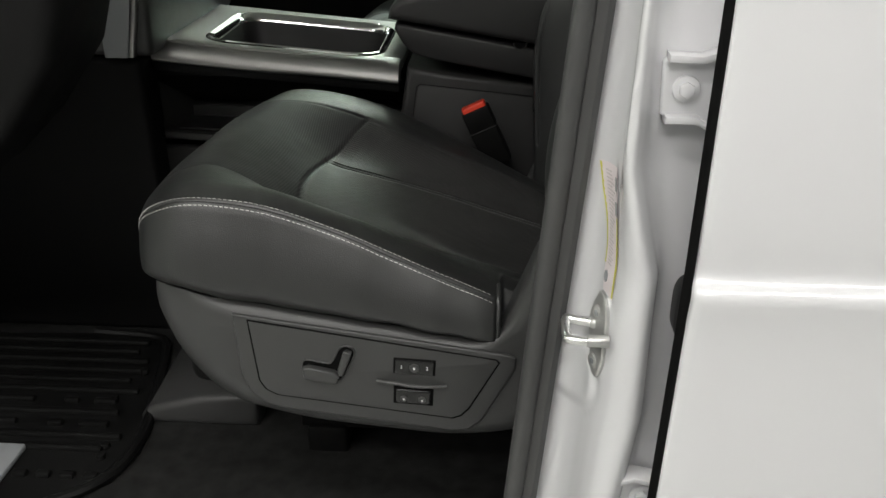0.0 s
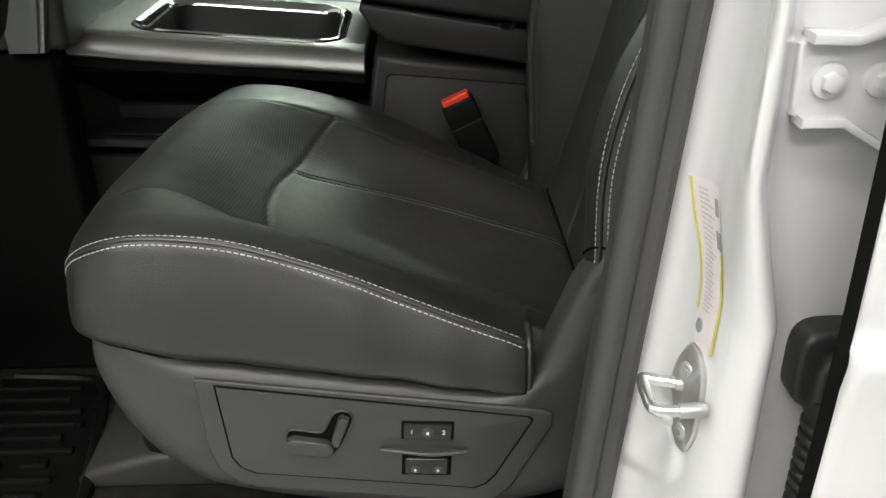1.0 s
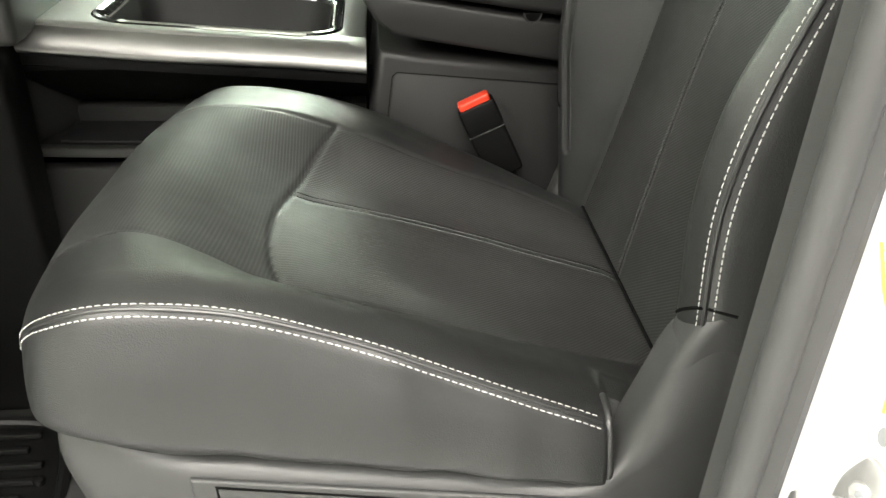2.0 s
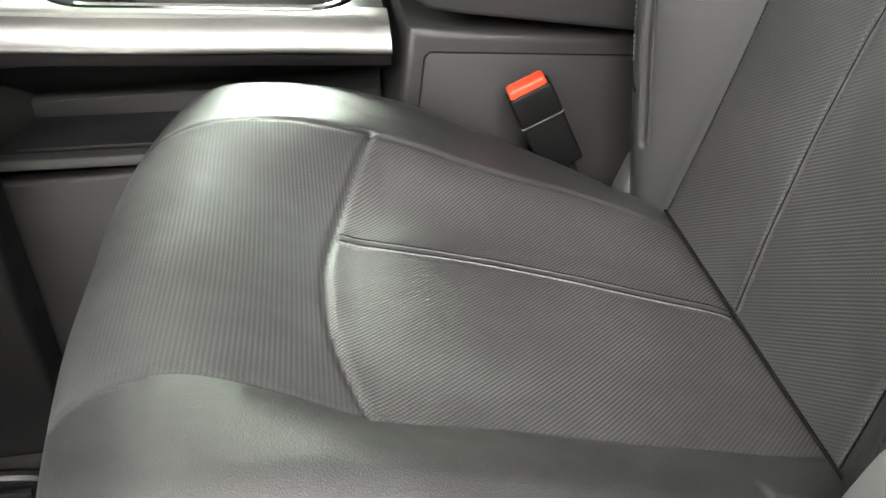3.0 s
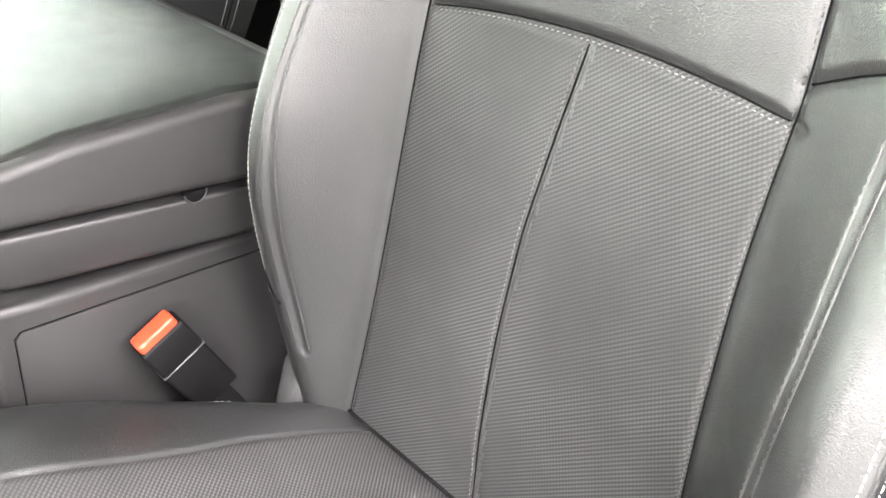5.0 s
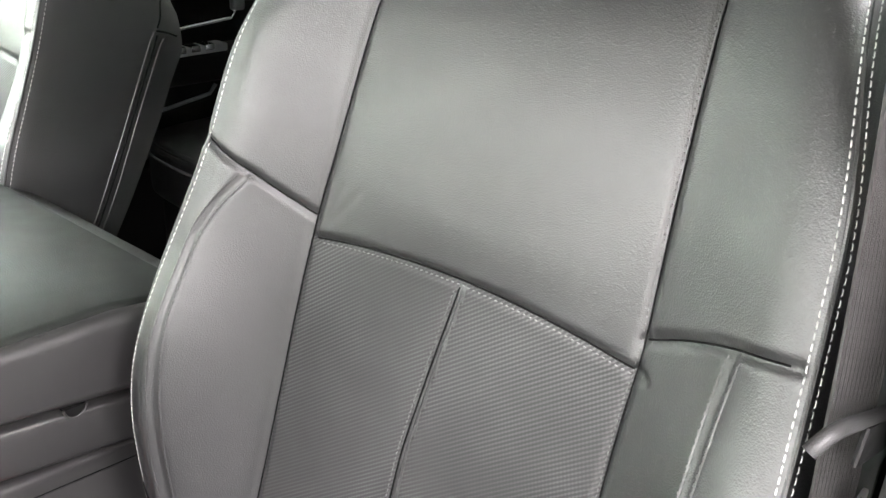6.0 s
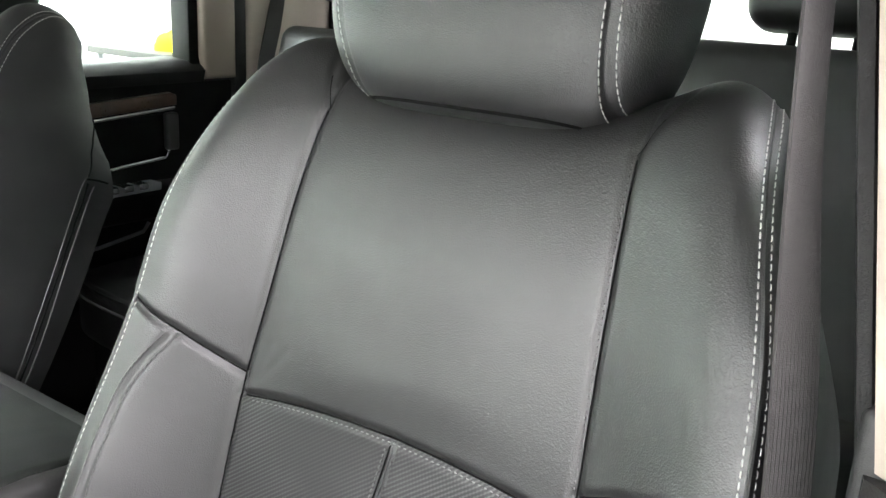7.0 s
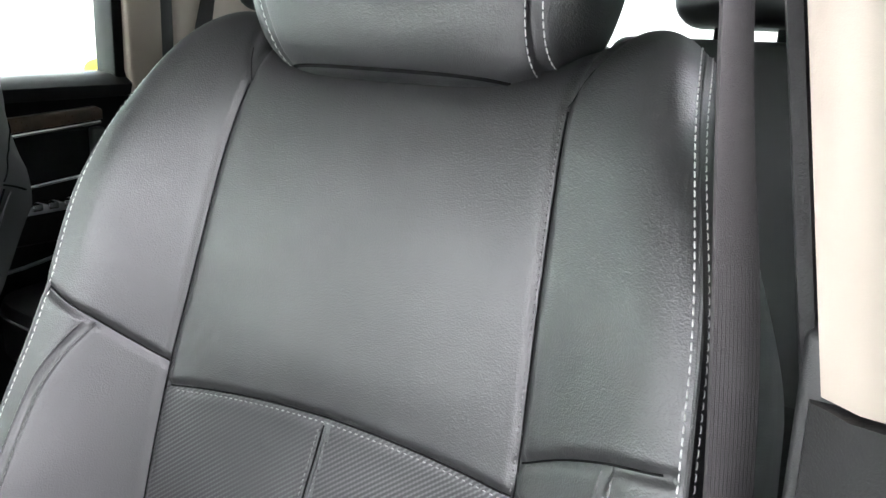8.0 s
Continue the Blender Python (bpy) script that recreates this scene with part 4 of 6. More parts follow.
# ---- cab shell ----


def setting(name, bm, material, label, category):
    return tagged(part(name, bm, material, None), label, category, "", "structure")


setting("floor", bm_box((-1.15, -0.10, 0.62), (1.6, 1.55, 0.70), 0), CARPET, "dark charcoal carpet on the cab floor", "floor")
# added grey step stands in for a more brightly lit patch of floor
setting("floor_lit_patch", bm_prism([(-0.440, 0.698), (-0.415, 0.728), (-0.33, 0.752), (-0.24, 0.758), (-0.24, 0.698)], 1, 0.235, 0.50, 0.012, 3), COVER_GREY, "grey step added on the floor as a lit patch", "floor")
setting("sill", bm_box((-1.15, -0.20, 0.50), (0.30, -0.102, 0.705), 0.02, 3), PAINT, "white painted door sill", "sill")
setting("ceiling", bm_box((-0.50, -0.06, 1.90), (1.60, 1.52, 1.95), 0.0), HEADLINER, "pale cloth roof lining of the cab", "ceiling")
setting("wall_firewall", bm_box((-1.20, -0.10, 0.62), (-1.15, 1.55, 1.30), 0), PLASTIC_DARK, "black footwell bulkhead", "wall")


def wall_with_hole(name, axis, a, b, lo, hi, hlo, hhi, material, label):
    """A slab across one axis from a to b with a rectangular opening through it (bounds in the other two axes)."""
    idx = [i for i in range(3) if i != axis]
    many = []
    for p, q in (((lo[0], lo[1]), (hi[0], hlo[1])), ((lo[0], hhi[1]), (hi[0], hi[1])), ((lo[0], hlo[1]), (hlo[0], hhi[1])), ((hhi[0], hlo[1]), (hi[0], hhi[1]))):
        L, Hh = [0, 0, 0], [0, 0, 0]
        L[axis], Hh[axis] = a, b
        for k, i in enumerate(idx):
            L[i], Hh[i] = p[k], q[k]
        many.append(bm_box(L, Hh))
    return setting(name, join_bm(*many), material, label, "wall")


wall_with_hole("wall_rear", 0, 1.56, 1.60, (-0.06, 0.62), (1.52, 1.95), (0.12, 1.56), (1.36, 1.88), PLASTIC_DARK, "dark rear cab wall with a wide window")
pane = setting("window_1", bm_box((1.575, 0.11, 1.55), (1.580, 1.37, 1.89)), GLASS, "clear rear window glass", "window")
pane.visible_shadow = False

# windscreen posts and cowl
setting("wall_cowl", bm_box((-1.16, -0.10, 1.28), (-1.10, 1.55, 1.33), 0.01), PLASTIC_DARK, "black cowl below the windscreen", "wall")
for yy in (-0.07, 1.49):
    a, b = Vector((-1.12, yy, 1.30)), Vector((-0.45, yy, 1.92))
    m = Matrix.Translation((a + b) / 2) @ (b - a).to_track_quat("Z", "Y").to_matrix().to_4x4()
    setting("trim_windscreen_post", bm_box((-0.03, -0.04, -0.46), (0.03, 0.04, 0.46), 0.01, 2, m), BEIGE, "pale windscreen pillar trim", "pillar")

# ---- driver side centre pillar ----


PILLAR = smooth_curve([(0.172, -0.112), (0.186, -0.127), (0.200, -0.137), (0.2115, -0.147), (0.2185, -0.160), (0.2220, -0.176), (0.2242, -0.192), (0.2275, -0.206), (0.2335, -0.2145), (0.241, -0.2165), (0.2485, -0.208),
                       (0.2555, -0.193), (0.268, -0.185), (0.300, -0.182), (0.345, -0.180)], 90)


def pillar_point(k, z):
    """A point of the pillar's skin: k runs from the weatherstrip back to the rear door."""
    i = np.asarray(k) * 89
    x, y = np.interp(i, np.arange(90), PILLAR[:, 0]), np.interp(i, np.arange(90), PILLAR[:, 1])
    sway = np.interp(z, [0.9, 1.0, 1.07, 1.16, 1.215, 1.257, 1.313, 1.375, 1.42, 1.6], [0.006, 0.012, 0.017, 0.012, 0.010, -0.003, -0.018, -0.020, -0.022, -0.024])
    rib = np.exp(-(((np.asarray(k) - 0.56) / 0.15) ** 2))
    base = 0.075 * (z - 1.2) * (1 - k) + 0.02 * (z - 1.2) * k
    return np.stack([x + base + sway * rib, y + 0.16 * max(0.0, z - 1.45) - 0.003 * rib * math.sin((z - 1.0) * 9), z + 0 * x], -1)


def pillar():
    zs = np.linspace(0.62, 1.92, 190)
    k = np.linspace(0, 1, 90)
    P = np.stack([pillar_point(k, z) for z in zs])
    # pressed swages: a short upright groove above the sticker, a half-round boss below the latch
    Z = P[..., 2]
    K = np.repeat(k[None], len(zs), 0)
    off = 0.0028 * np.exp(-(((K - 0.492) / 0.014) ** 2)) * sstep(Z, 1.318, 1.332) * (1 - sstep(Z, 1.375, 1.392))
    rad = np.hypot((K - 0.211) * 0.22, (Z - 1.081) * 0.9)
    off += 0.0032 * sstep(0.034 - rad, 0.0, 0.010) - 0.0012 * np.exp(-(((rad - 0.036) / 0.004) ** 2))
    off += 0.0022 * np.exp(-(((K - 0.10) / 0.03) ** 2)) * sstep(Z, 1.30, 1.36)
    P[..., 0] -= off * 0.7
    P[..., 1] -= off * 0.7
    N = grid_normals(P)
    if N[90, 40, 1] > 0:
        N = -N
    n, m = P.shape[:2]
    ids = np.arange(n * m).reshape(n, m)
    q = np.stack([ids[:-1, :-1], ids[1:, :-1], ids[1:, 1:], ids[:-1, 1:]], -1).reshape(-1, 4)
    ob = thing("centre_pillar", (0.24, -0.14, 0.62), "white painted door pillar with pressed ribs", "pillar", "", "structure")
    raw("pillar_skin", P.reshape(-1, 3), q, PAINT, ob, "", N.reshape(-1, 3))
    part("pillar_core", bm_box((0.25, -0.15, 0.62), (0.34, -0.105, 1.92), 0.01), PAINT, ob)
    return ob


pillar()


def strip(name, line, section, material, parent, label=""):
    """Sweeps a section (pairs of x, y offsets) up a line of points."""
    bm = bmesh.new()
    rings = [[bm.verts.new((p[0] + sx, p[1] + sy, p[2])) for sx, sy in section] for p in line]
    k = len(section)
    for a, b in zip(rings[:-1], rings[1:]):
        for j in range(k):
            bm.faces.new((a[j], a[(j + 1) % k], b[(j + 1) % k], b[j]))
    bm.faces.new(rings[0])
    bm.faces.new(rings[-1][::-1])
    bmesh.ops.recalc_face_normals(bm, faces=bm.faces[:])
    return part(name, bm, material, parent, label)


zz = np.linspace(0.62, 1.92, 40)
seal_line = [(0.170 + 0.078 * (z - 1.2), -0.140 + 0.16 * max(0.0, z - 1.45), z) for z in zz]
sec = [(-0.004 + 0.010 * math.cos(t), 0.011 * math.sin(t)) for t in np.linspace(0, 2 * math.pi, 14, endpoint=False)]
ws = thing("weatherstrip", (0.18, -0.14, 0.62), "dark grey rubber door weatherstrip along the pillar", "weatherstrip")
strip("bulb", [(x + 0.006, y - 0.003, z) for x, y, z in seal_line], sec, SEAL, ws)
strip("carrier", [(x + 0.016, y + 0.002, z) for x, y, z in seal_line], [(-0.014, 0.030), (-0.012, -0.006), (0.004, -0.0118), (0.010, -0.008), (0.011, 0.030)], SEAL, ws)
strip("lip", [(x + 0.004, y + 0.022, z) for x, y, z in seal_line], [(0.015, 0.012), (-0.010, 0.0), (-0.006, -0.012), (0.010, -0.010), (0.03, 0.012)], PLASTIC, ws)

# inner pillar covers
cover = thing("pillar_cover", (0.26, -0.05, 0.72), "pale beige pillar cover above dark plastic lower cover", "pillar trim")
zu = np.linspace(1.539, 1.90, 16)
strip("upper_cover", [(0.236, -0.070 + 0.165 * (z - 1.54), z) for z in zu], [(0.0, 0.0), (0.004, 0.006), (0.05, 0.012), (0.12, 0.012), (0.12, -0.06), (-0.008, -0.06), (-0.010, -0.030), (-0.007, -0.010)], BEIGE, cover, "pale beige upper pillar cover")
zl = np.linspace(0.72, 1.537, 24)
strip("lower_cover", [(0.232, -0.067, z) for z in zl], [(0.0, 0.0), (0.004, 0.006), (0.012, 0.008), (0.12, 0.010), (0.12, -0.06), (-0.010, -0.06), (-0.012, -0.03), (-0.008, -0.010)], LOWER_COVER, cover, "dark grained lower pillar cover")
strip("cover_edge", [(0.236, -0.070 + 0.165 * (z - 1.54), z) for z in zu], [(0.010, 0.0085), (0.012, 0.0150), (0.016, 0.0165), (0.03, 0.0175), (0.03, 0.0085)], LOWER_COVER, cover, "dark edge strip of the pillar cover")
part("belt_housing", bm_box((0.240, -0.090, 1.40), (0.30, -0.0545, 1.566), 0.005, 3), COVER_GREY, cover)

# ---- latch striker, label, hinge, wiring boot ----
st = thing("door_striker", (0.205, -0.185, 1.145), "bright zinc door striker loop on the white pillar", "striker")


def pillar_patch(name, outline, thick, material, parent, lift=0.0):
    """A plate bent to the pillar's skin: outline in the skin's own k and z, drawn in at its outer face."""
    O = even_loop(np.array(outline) * (1, 1), 90)
    for _ in range(8):
        O = (np.roll(O, 1, 0) + 2 * O + np.roll(O, -1, 0)) / 4
    c = O.mean(0)
    bm = bmesh.new()
    out = np.array([-0.87, -0.48, 0.0])
    rings = []
    for f, h in ((1.0, -0.002), (1.0, thick * 0.7), (0.93, thick), (0.5, thick)):
        rings.append([bm.verts.new(pillar_point(np.array(c[0] + (k - c[0]) * f), c[1] + (z - c[1]) * f) + out * (h + lift)) for k, z in O])
    mid = bm.verts.new(pillar_point(np.array(c[0]), c[1]) + out * (thick + lift))
    n = len(O)
    for A, B in zip(rings[:-1], rings[1:]):
        for j in range(n):
            bm.faces.new((A[j], A[(j + 1) % n], B[(j + 1) % n], B[j]))
    for j in range(n):
        bm.faces.new((rings[-1][j], rings[-1][(j + 1) % n], mid))
    bmesh.ops.recalc_face_normals(bm, faces=bm.faces[:])
    return part(name, bm, material, parent)


pillar_patch("striker_plate", [(0.309, 1.1815), (0.356, 1.180), (0.390, 1.1705), (0.403, 1.1525), (0.397, 1.135), (0.404, 1.118), (0.380, 1.0975), (0.335, 1.0965), (0.314, 1.104), (0.303, 1.122), (0.259, 1.1405), (0.268, 1.1605)], 0.0045, PLATE, st)
loop = [(0.2230, -0.1735, 1.1455), (0.212, -0.1695, 1.1455), (0.201, -0.1660, 1.1450), (0.1935, -0.1625, 1.1450), (0.1902, -0.1630, 1.1448), (0.1890, -0.1680, 1.1446), (0.1886, -0.181, 1.1445), (0.1888, -0.1930, 1.1443), (0.1905, -0.1980, 1.1442), (0.195, -0.2000, 1.1440), (0.205, -0.2010, 1.1440), (0.2260, -0.2005, 1.1440)]
for a, b in ((loop[1], loop[0]), (loop[-2], loop[-1])):
    part("collar", bm_cyl(Vector(a).lerp(Vector(b), 0.05), Vector(b), 0.0056, 16, bevel=0.001), PLATE, st)
part("loop", bm_tube(smooth_curve(loop, 60), 0.0043, 12), ZINC, st)
for k_, z_ in ((0.327, 1.160), (0.346, 1.112)):
    p_ = pillar_point(np.array(k_), z_)
    o_ = np.array([-0.87, -0.48, 0.0])
    sc = part("screw", bm_cyl(Vector(p_ + o_ * 0.001), Vector(p_ + o_ * 0.0060), 0.0078, 20, 0.0070, bevel=0.001), PLATE, st)
    part("socket", bm_cyl(Vector(p_ + o_ * 0.005), Vector(p_ + o_ * 0.0064), 0.0030, 6), STEEL, sc)


def label_strip():
    lb = thing("door_label", (0.214, -0.17, 1.20), "curved white warning label with yellow borders stuck on the pillar", "label")

    left = lambda z: np.interp(z, [1.180, 1.194, 1.208, 1.226, 1.249, 1.270, 1.2985], [0.318, 0.304, 0.300, 0.294, 0.258, 0.214, 0.176])
    right = lambda z: np.interp(z, [1.180, 1.195, 1.230, 1.250, 1.2675, 1.2965], [0.396, 0.398, 0.400, 0.387, 0.346, 0.281])

    def sheet(name, a, b, material, lift, z0, z1):
        """A patch that follows the pillar's skin between two fractions of the label's width."""
        zz = np.linspace(z0, z1, 18)
        verts, faces = [], []
        for th in (0.0, 0.0005):
            for z in zz:
                p = pillar_point(left(z) + (right(z) - left(z)) * np.linspace(a, b, 5), z)
                verts += [tuple(v) for v in p + np.array([-0.87, -0.48, 0]) * (lift + th)]
        n, m = len(zz), 5
        for i in range(n - 1):
            for q in range(m - 1):
                k = i * m + q
                faces += [(k, k + 1, k + m + 1, k + m), (k + n * m, k + n * m + m, k + n * m + m + 1, k + n * m + 1)]
        return raw(name, verts, faces, material, lb)

    sheet("paper", 0, 1, STICKER, 0.0004, 1.182, 1.2945)
    sheet("yellow_border", 0.0, 0.07, STICK_YELLOW, 0.001, 1.208, 1.2935)
    sheet("yellow_border", 0.91, 1.0, STICK_YELLOW, 0.001, 1.183, 1.2565)
    sheet("heading_bar", 0.80, 1.0, STEEL, 0.001, 1.2575, 1.2675)
    sheet("heading_bar", 0.80, 0.95, STEEL, 0.001, 1.276, 1.286)
    rl = random.Random(7)
    for i in range(26):
        z = 1.210 + i * 0.0031
        sheet("print_bar", 0.24, rl.uniform(0.5, 0.74), STICK_PRINT, 0.001, z, z + 0.0010)
    pillar_patch("round_mark", [(0.324 + 0.016 * math.cos(t), 1.1965 + 0.0058 * math.sin(t)) for t in np.linspace(0, 2 * math.pi, 12, endpoint=False)], 0.0006, STEEL, lb, 0.0010)


label_strip()

hg = thing("rear_door_hinge", (0.268, -0.2, 1.372), "white painted rear door hinge bolted to the pillar", "hinge", "rear door hinges")
part("leaf", bm_prism([(0.249, 1.352), (0.247, 1.394), (0.252, 1.399), (0.275, 1.398), (0.297, 1.405), (0.35, 1.405), (0.35, 1.325), (0.309, 1.332), (0.293, 1.340), (0.277, 1.350), (0.256, 1.349)], 1, -0.198, -0.186, 0.0025, 3), PAINT, hg)
part("upper_flange", bm_prism([(0.250, 1.396), (0.275, 1.395), (0.297, 1.402), (0.35, 1.402), (0.35, 1.408), (0.297, 1.408), (0.275, 1.401), (0.250, 1.402)], 1, -0.209, -0.19, 0.0015, 2), PAINT, hg)
part("lower_flange", bm_prism([(0.252, 1.347), (0.277, 1.347), (0.293, 1.337), (0.31, 1.328), (0.35, 1.322), (0.35, 1.328), (0.31, 1.334), (0.293, 1.343), (0.277, 1.353), (0.252, 1.353)], 1, -0.207, -0.19, 0.0015, 2), PAINT, hg)
for xx in (0.2665, 0.2975):
    bo = part("hinge_bolt", bm_cyl((xx, -0.2015, 1.3735), (xx, -0.19, 1.3735), 0.0108, 28, bevel=0.0015), PAINT, hg)
    part("hex_head", bm_cyl((xx, -0.2065, 1.3735), (xx, -0.200, 1.3735), 0.0064, 6, bevel=0.001), PAINT, bo)
hg2 = thing("rear_door_hinge", (0.268, -0.19, 0.985), "white painted lower rear door hinge bolted to the pillar", "hinge", "rear door hinges")
part("leaf", bm_prism([(0.249, 0.952), (0.247, 0.990), (0.256, 0.996), (0.28, 0.993), (0.30, 1.002), (0.35, 1.004), (0.35, 0.93), (0.30, 0.94), (0.262, 0.944)], 1, -0.198, -0.186, 0.002, 2), PAINT, hg2)
part("upper_flange", bm_prism([(0.241, 0.988), (0.26, 0.995), (0.28, 0.991), (0.30, 1.000), (0.35, 1.002), (0.35, 1.008), (0.30, 1.006), (0.28, 0.997), (0.26, 1.001), (0.241, 0.994)], 1, -0.212, -0.19, 0.0015, 2), PAINT, hg2)
bo = part("hinge_bolt", bm_cyl((0.272, -0.2015, 0.970), (0.272, -0.19, 0.970), 0.0135, 24, bevel=0.0015), PAINT, hg2)
part("hex_head", bm_cyl((0.272, -0.2065, 0.970), (0.272, -0.200, 0.970), 0.0085, 6, bevel=0.001), PAINT, bo)

wb = thing("wiring_boot", (0.285, -0.205, 1.18), "black rubber wiring boot between pillar and rear door", "wiring boot")
fl = [(0.2795, 1.156), (0.2795, 1.188), (0.2805, 1.198), (0.285, 1.2045), (0.294, 1.207), (0.325, 1.207), (0.325, 1.143), (0.296, 1.143), (0.288, 1.147)]
fl = even_loop(np.array(fl), 64)
for _ in range(5):
    fl = (np.roll(fl, 1, 0) + 2 * fl + np.roll(fl, -1, 0)) / 4
part("flange", bm_prism([tuple(p) for p in fl], 1, -0.206, -0.178, 0.006, 3), RUBBER, wb)
part("collar", bm_prism([(0.290, 1.146), (0.290, 1.182), (0.294, 1.191), (0.302, 1.195), (0.33, 1.195), (0.33, 1.138), (0.294, 1.138)], 1, -0.218, -0.200, 0.006, 3), RUBBER, wb)
for i in range(11):
    part("bellows_ring", bm_cyl((0.304, -0.213, 1.143 - i * 0.0098), (0.304, -0.213, 1.1368 - i * 0.0098), 0.0170, 20, bevel=0.0022), RUBBER, wb)
part("bellows_core", bm_cyl((0.304, -0.213, 1.16), (0.304, -0.213, 1.03), 0.0135, 16), RUBBER, wb)

# ---- driver side rear door, shut ----
rd = thing("rear_door", (0.7, -0.24, 0.6), "glossy white truck rear door, shut", "car door")


def door_skin():
    zs = np.r_[np.linspace(0.55, 1.20, 40), np.linspace(1.207, 1.226, 8), np.linspace(1.2285, 1.2535, 34), np.linspace(1.256, 1.27, 8), np.linspace(1.275, 1.50, 24)]
    xs = np.r_[0.2725, 0.273, 0.2755, 0.281, np.linspace(0.292, 1.25, 40)]
    P = np.zeros((len(zs), len(xs), 3))
    for i, z in enumerate(zs):
        y = -0.278 + 0.012 * ((z - 1.05) / 0.5) ** 2 + 0.045 * max(0.0, z - 1.24)
        y += 0.0105 * (1 if z > 1.241 else -1) * (1 - math.exp(-abs(z - 1.241) / 0.006)) * math.exp(-abs(z - 1.241) / 0.03)
        for j, x in enumerate(xs):
            P[i, j] = (x + 0.03 * (z - 1.2), y + (0.008, 0.004, 0.0015, 0.0003)[j] if j < 4 else y, z)
    N = grid_normals(P)
    if N[40, 20, 1] > 0:
        N = -N
    n, m = P.shape[:2]
    ids = np.arange(n * m).reshape(n, m)
    q = np.stack([ids[:-1, :-1], ids[1:, :-1], ids[1:, 1:], ids[:-1, 1:]], -1).reshape(-1, 4)
    raw("door_skin", P.reshape(-1, 3), q, PAINT, rd, "", N.reshape(-1, 3))


door_skin()
part("door_shell", bm_box((0.33, -0.19, 0.56), (1.24, -0.09, 1.50), 0.01), PAINT, rd)
strip("edge_seal", [(0.2698 + 0.03 * (z - 1.2), -0.2625 + 0.012 * ((z - 1.05) / 0.5) ** 2 + 0.045 * max(0.0, z - 1.24), z) for z in np.linspace(0.56, 1.5, 20)], [(-0.0015, -0.004), (-0.0036, -0.007), (-0.001, -0.0105), (0.0028, -0.0115), (0.0035, -0.004)], GAP, rd, "black rubber seal on the door's leading edge")
part("window_frame", bm_box((0.33, -0.19, 1.50), (0.37, -0.13, 1.90), 0.01), PLASTIC_DARK, rd)
part("window_frame", bm_box((1.20, -0.19, 1.50), (1.24, -0.13, 1.90), 0.01), PLASTIC_DARK, rd)
part("pane", bm_box((0.36, -0.165, 1.49), (1.21, -0.160, 1.90)), TINTED, rd)

# ---- centre console ----
cc = thing("centre_console", (-0.1, 0.73, 0.70), "charcoal centre console with brushed silver trim, tray and armrest lid", "console")
YC, YD = 0.555, 0.93
body = part("rear_body", bm_prism([(-0.030, 1.198), (0.02, 1.190), (0.36, 1.150), (0.36, 0.70), (-0.055, 0.70), (-0.045, 1.10)], 1, YC, YD, 0.010, 3), CONSOLE_GREY, cc)
part("side_panel", bm_prism([(-0.014, 1.164), (-0.008, 1.169), (0.34, 1.137), (0.34, 0.74), (-0.035, 0.74), (-0.028, 1.05)], 1, YC - 0.0018, YC + 0.004, 0.0012, 2), CONSOLE_GREY, body)
part("panel_joint", bm_prism([(-0.0151, 1.1649), (-0.0085, 1.1702), (0.341, 1.1382), (0.341, 0.739), (-0.036, 0.739), (-0.0292, 1.05)], 1, YC - 0.0004, YC + 0.004), GAP, body)
part("storage_bin", bm_prism([(-0.048, 1.262), (-0.046, 1.272), (0.33, 1.208), (0.33, 1.160), (0.203, 1.182), (0.02, 1.213), (-0.012, 1.220), (-0.032, 1.236)], 1, 0.537, YD + 0.012, 0.006, 3), CONSOLE_GREY, cc)
lid = part("armrest_lid", bm_prism([(-0.058, 1.279), (-0.054, 1.296), (-0.041, 1.310), (-0.01, 1.3185), (0.06, 1.323), (0.2, 1.319), (0.29, 1.306), (0.324, 1.288), (0.330, 1.217), (0.2, 1.2385)], 1, 0.531, YD + 0.018, 0.011, 4), CONSOLE_GREY, cc, "charcoal armrest lid")
# top coloured darker than the shell, so that the lid's side looks lit
part("lid_pad", bm_prism([(-0.046, 1.290), (-0.043, 1.304), (-0.033, 1.3145), (-0.01, 1.3215), (0.06, 1.3275), (0.2, 1.3235), (0.284, 1.310), (0.312, 1.292), (0.312, 1.26), (0.0, 1.28)], 1, 0.541, YD + 0.008, 0.010, 4), CONSOLE_GREEN, lid, "padded dark leather top of the lid")
part("latch_notch", bm_prism([(0.154 + 0.0098 * math.cos(t), 1.2445 + 0.0098 * math.sin(t)) for t in np.linspace(math.pi, 2 * math.pi, 14)], 1, 0.5362, 0.545), GAP, cc)
part("latch_rim", bm_tube([(0.154 + 0.0104 * math.cos(t), 0.5368, 1.2445 + 0.0104 * math.sin(t)) for t in np.linspace(math.pi, 2 * math.pi, 14)], 0.0012, 8), CONSOLE_GREY, cc)
# silver side rail and tray surround
rail = smooth_curve([(-0.47, 1.215), (-0.3, 1.200), (-0.15, 1.190), (-0.046, 1.181)], 24)


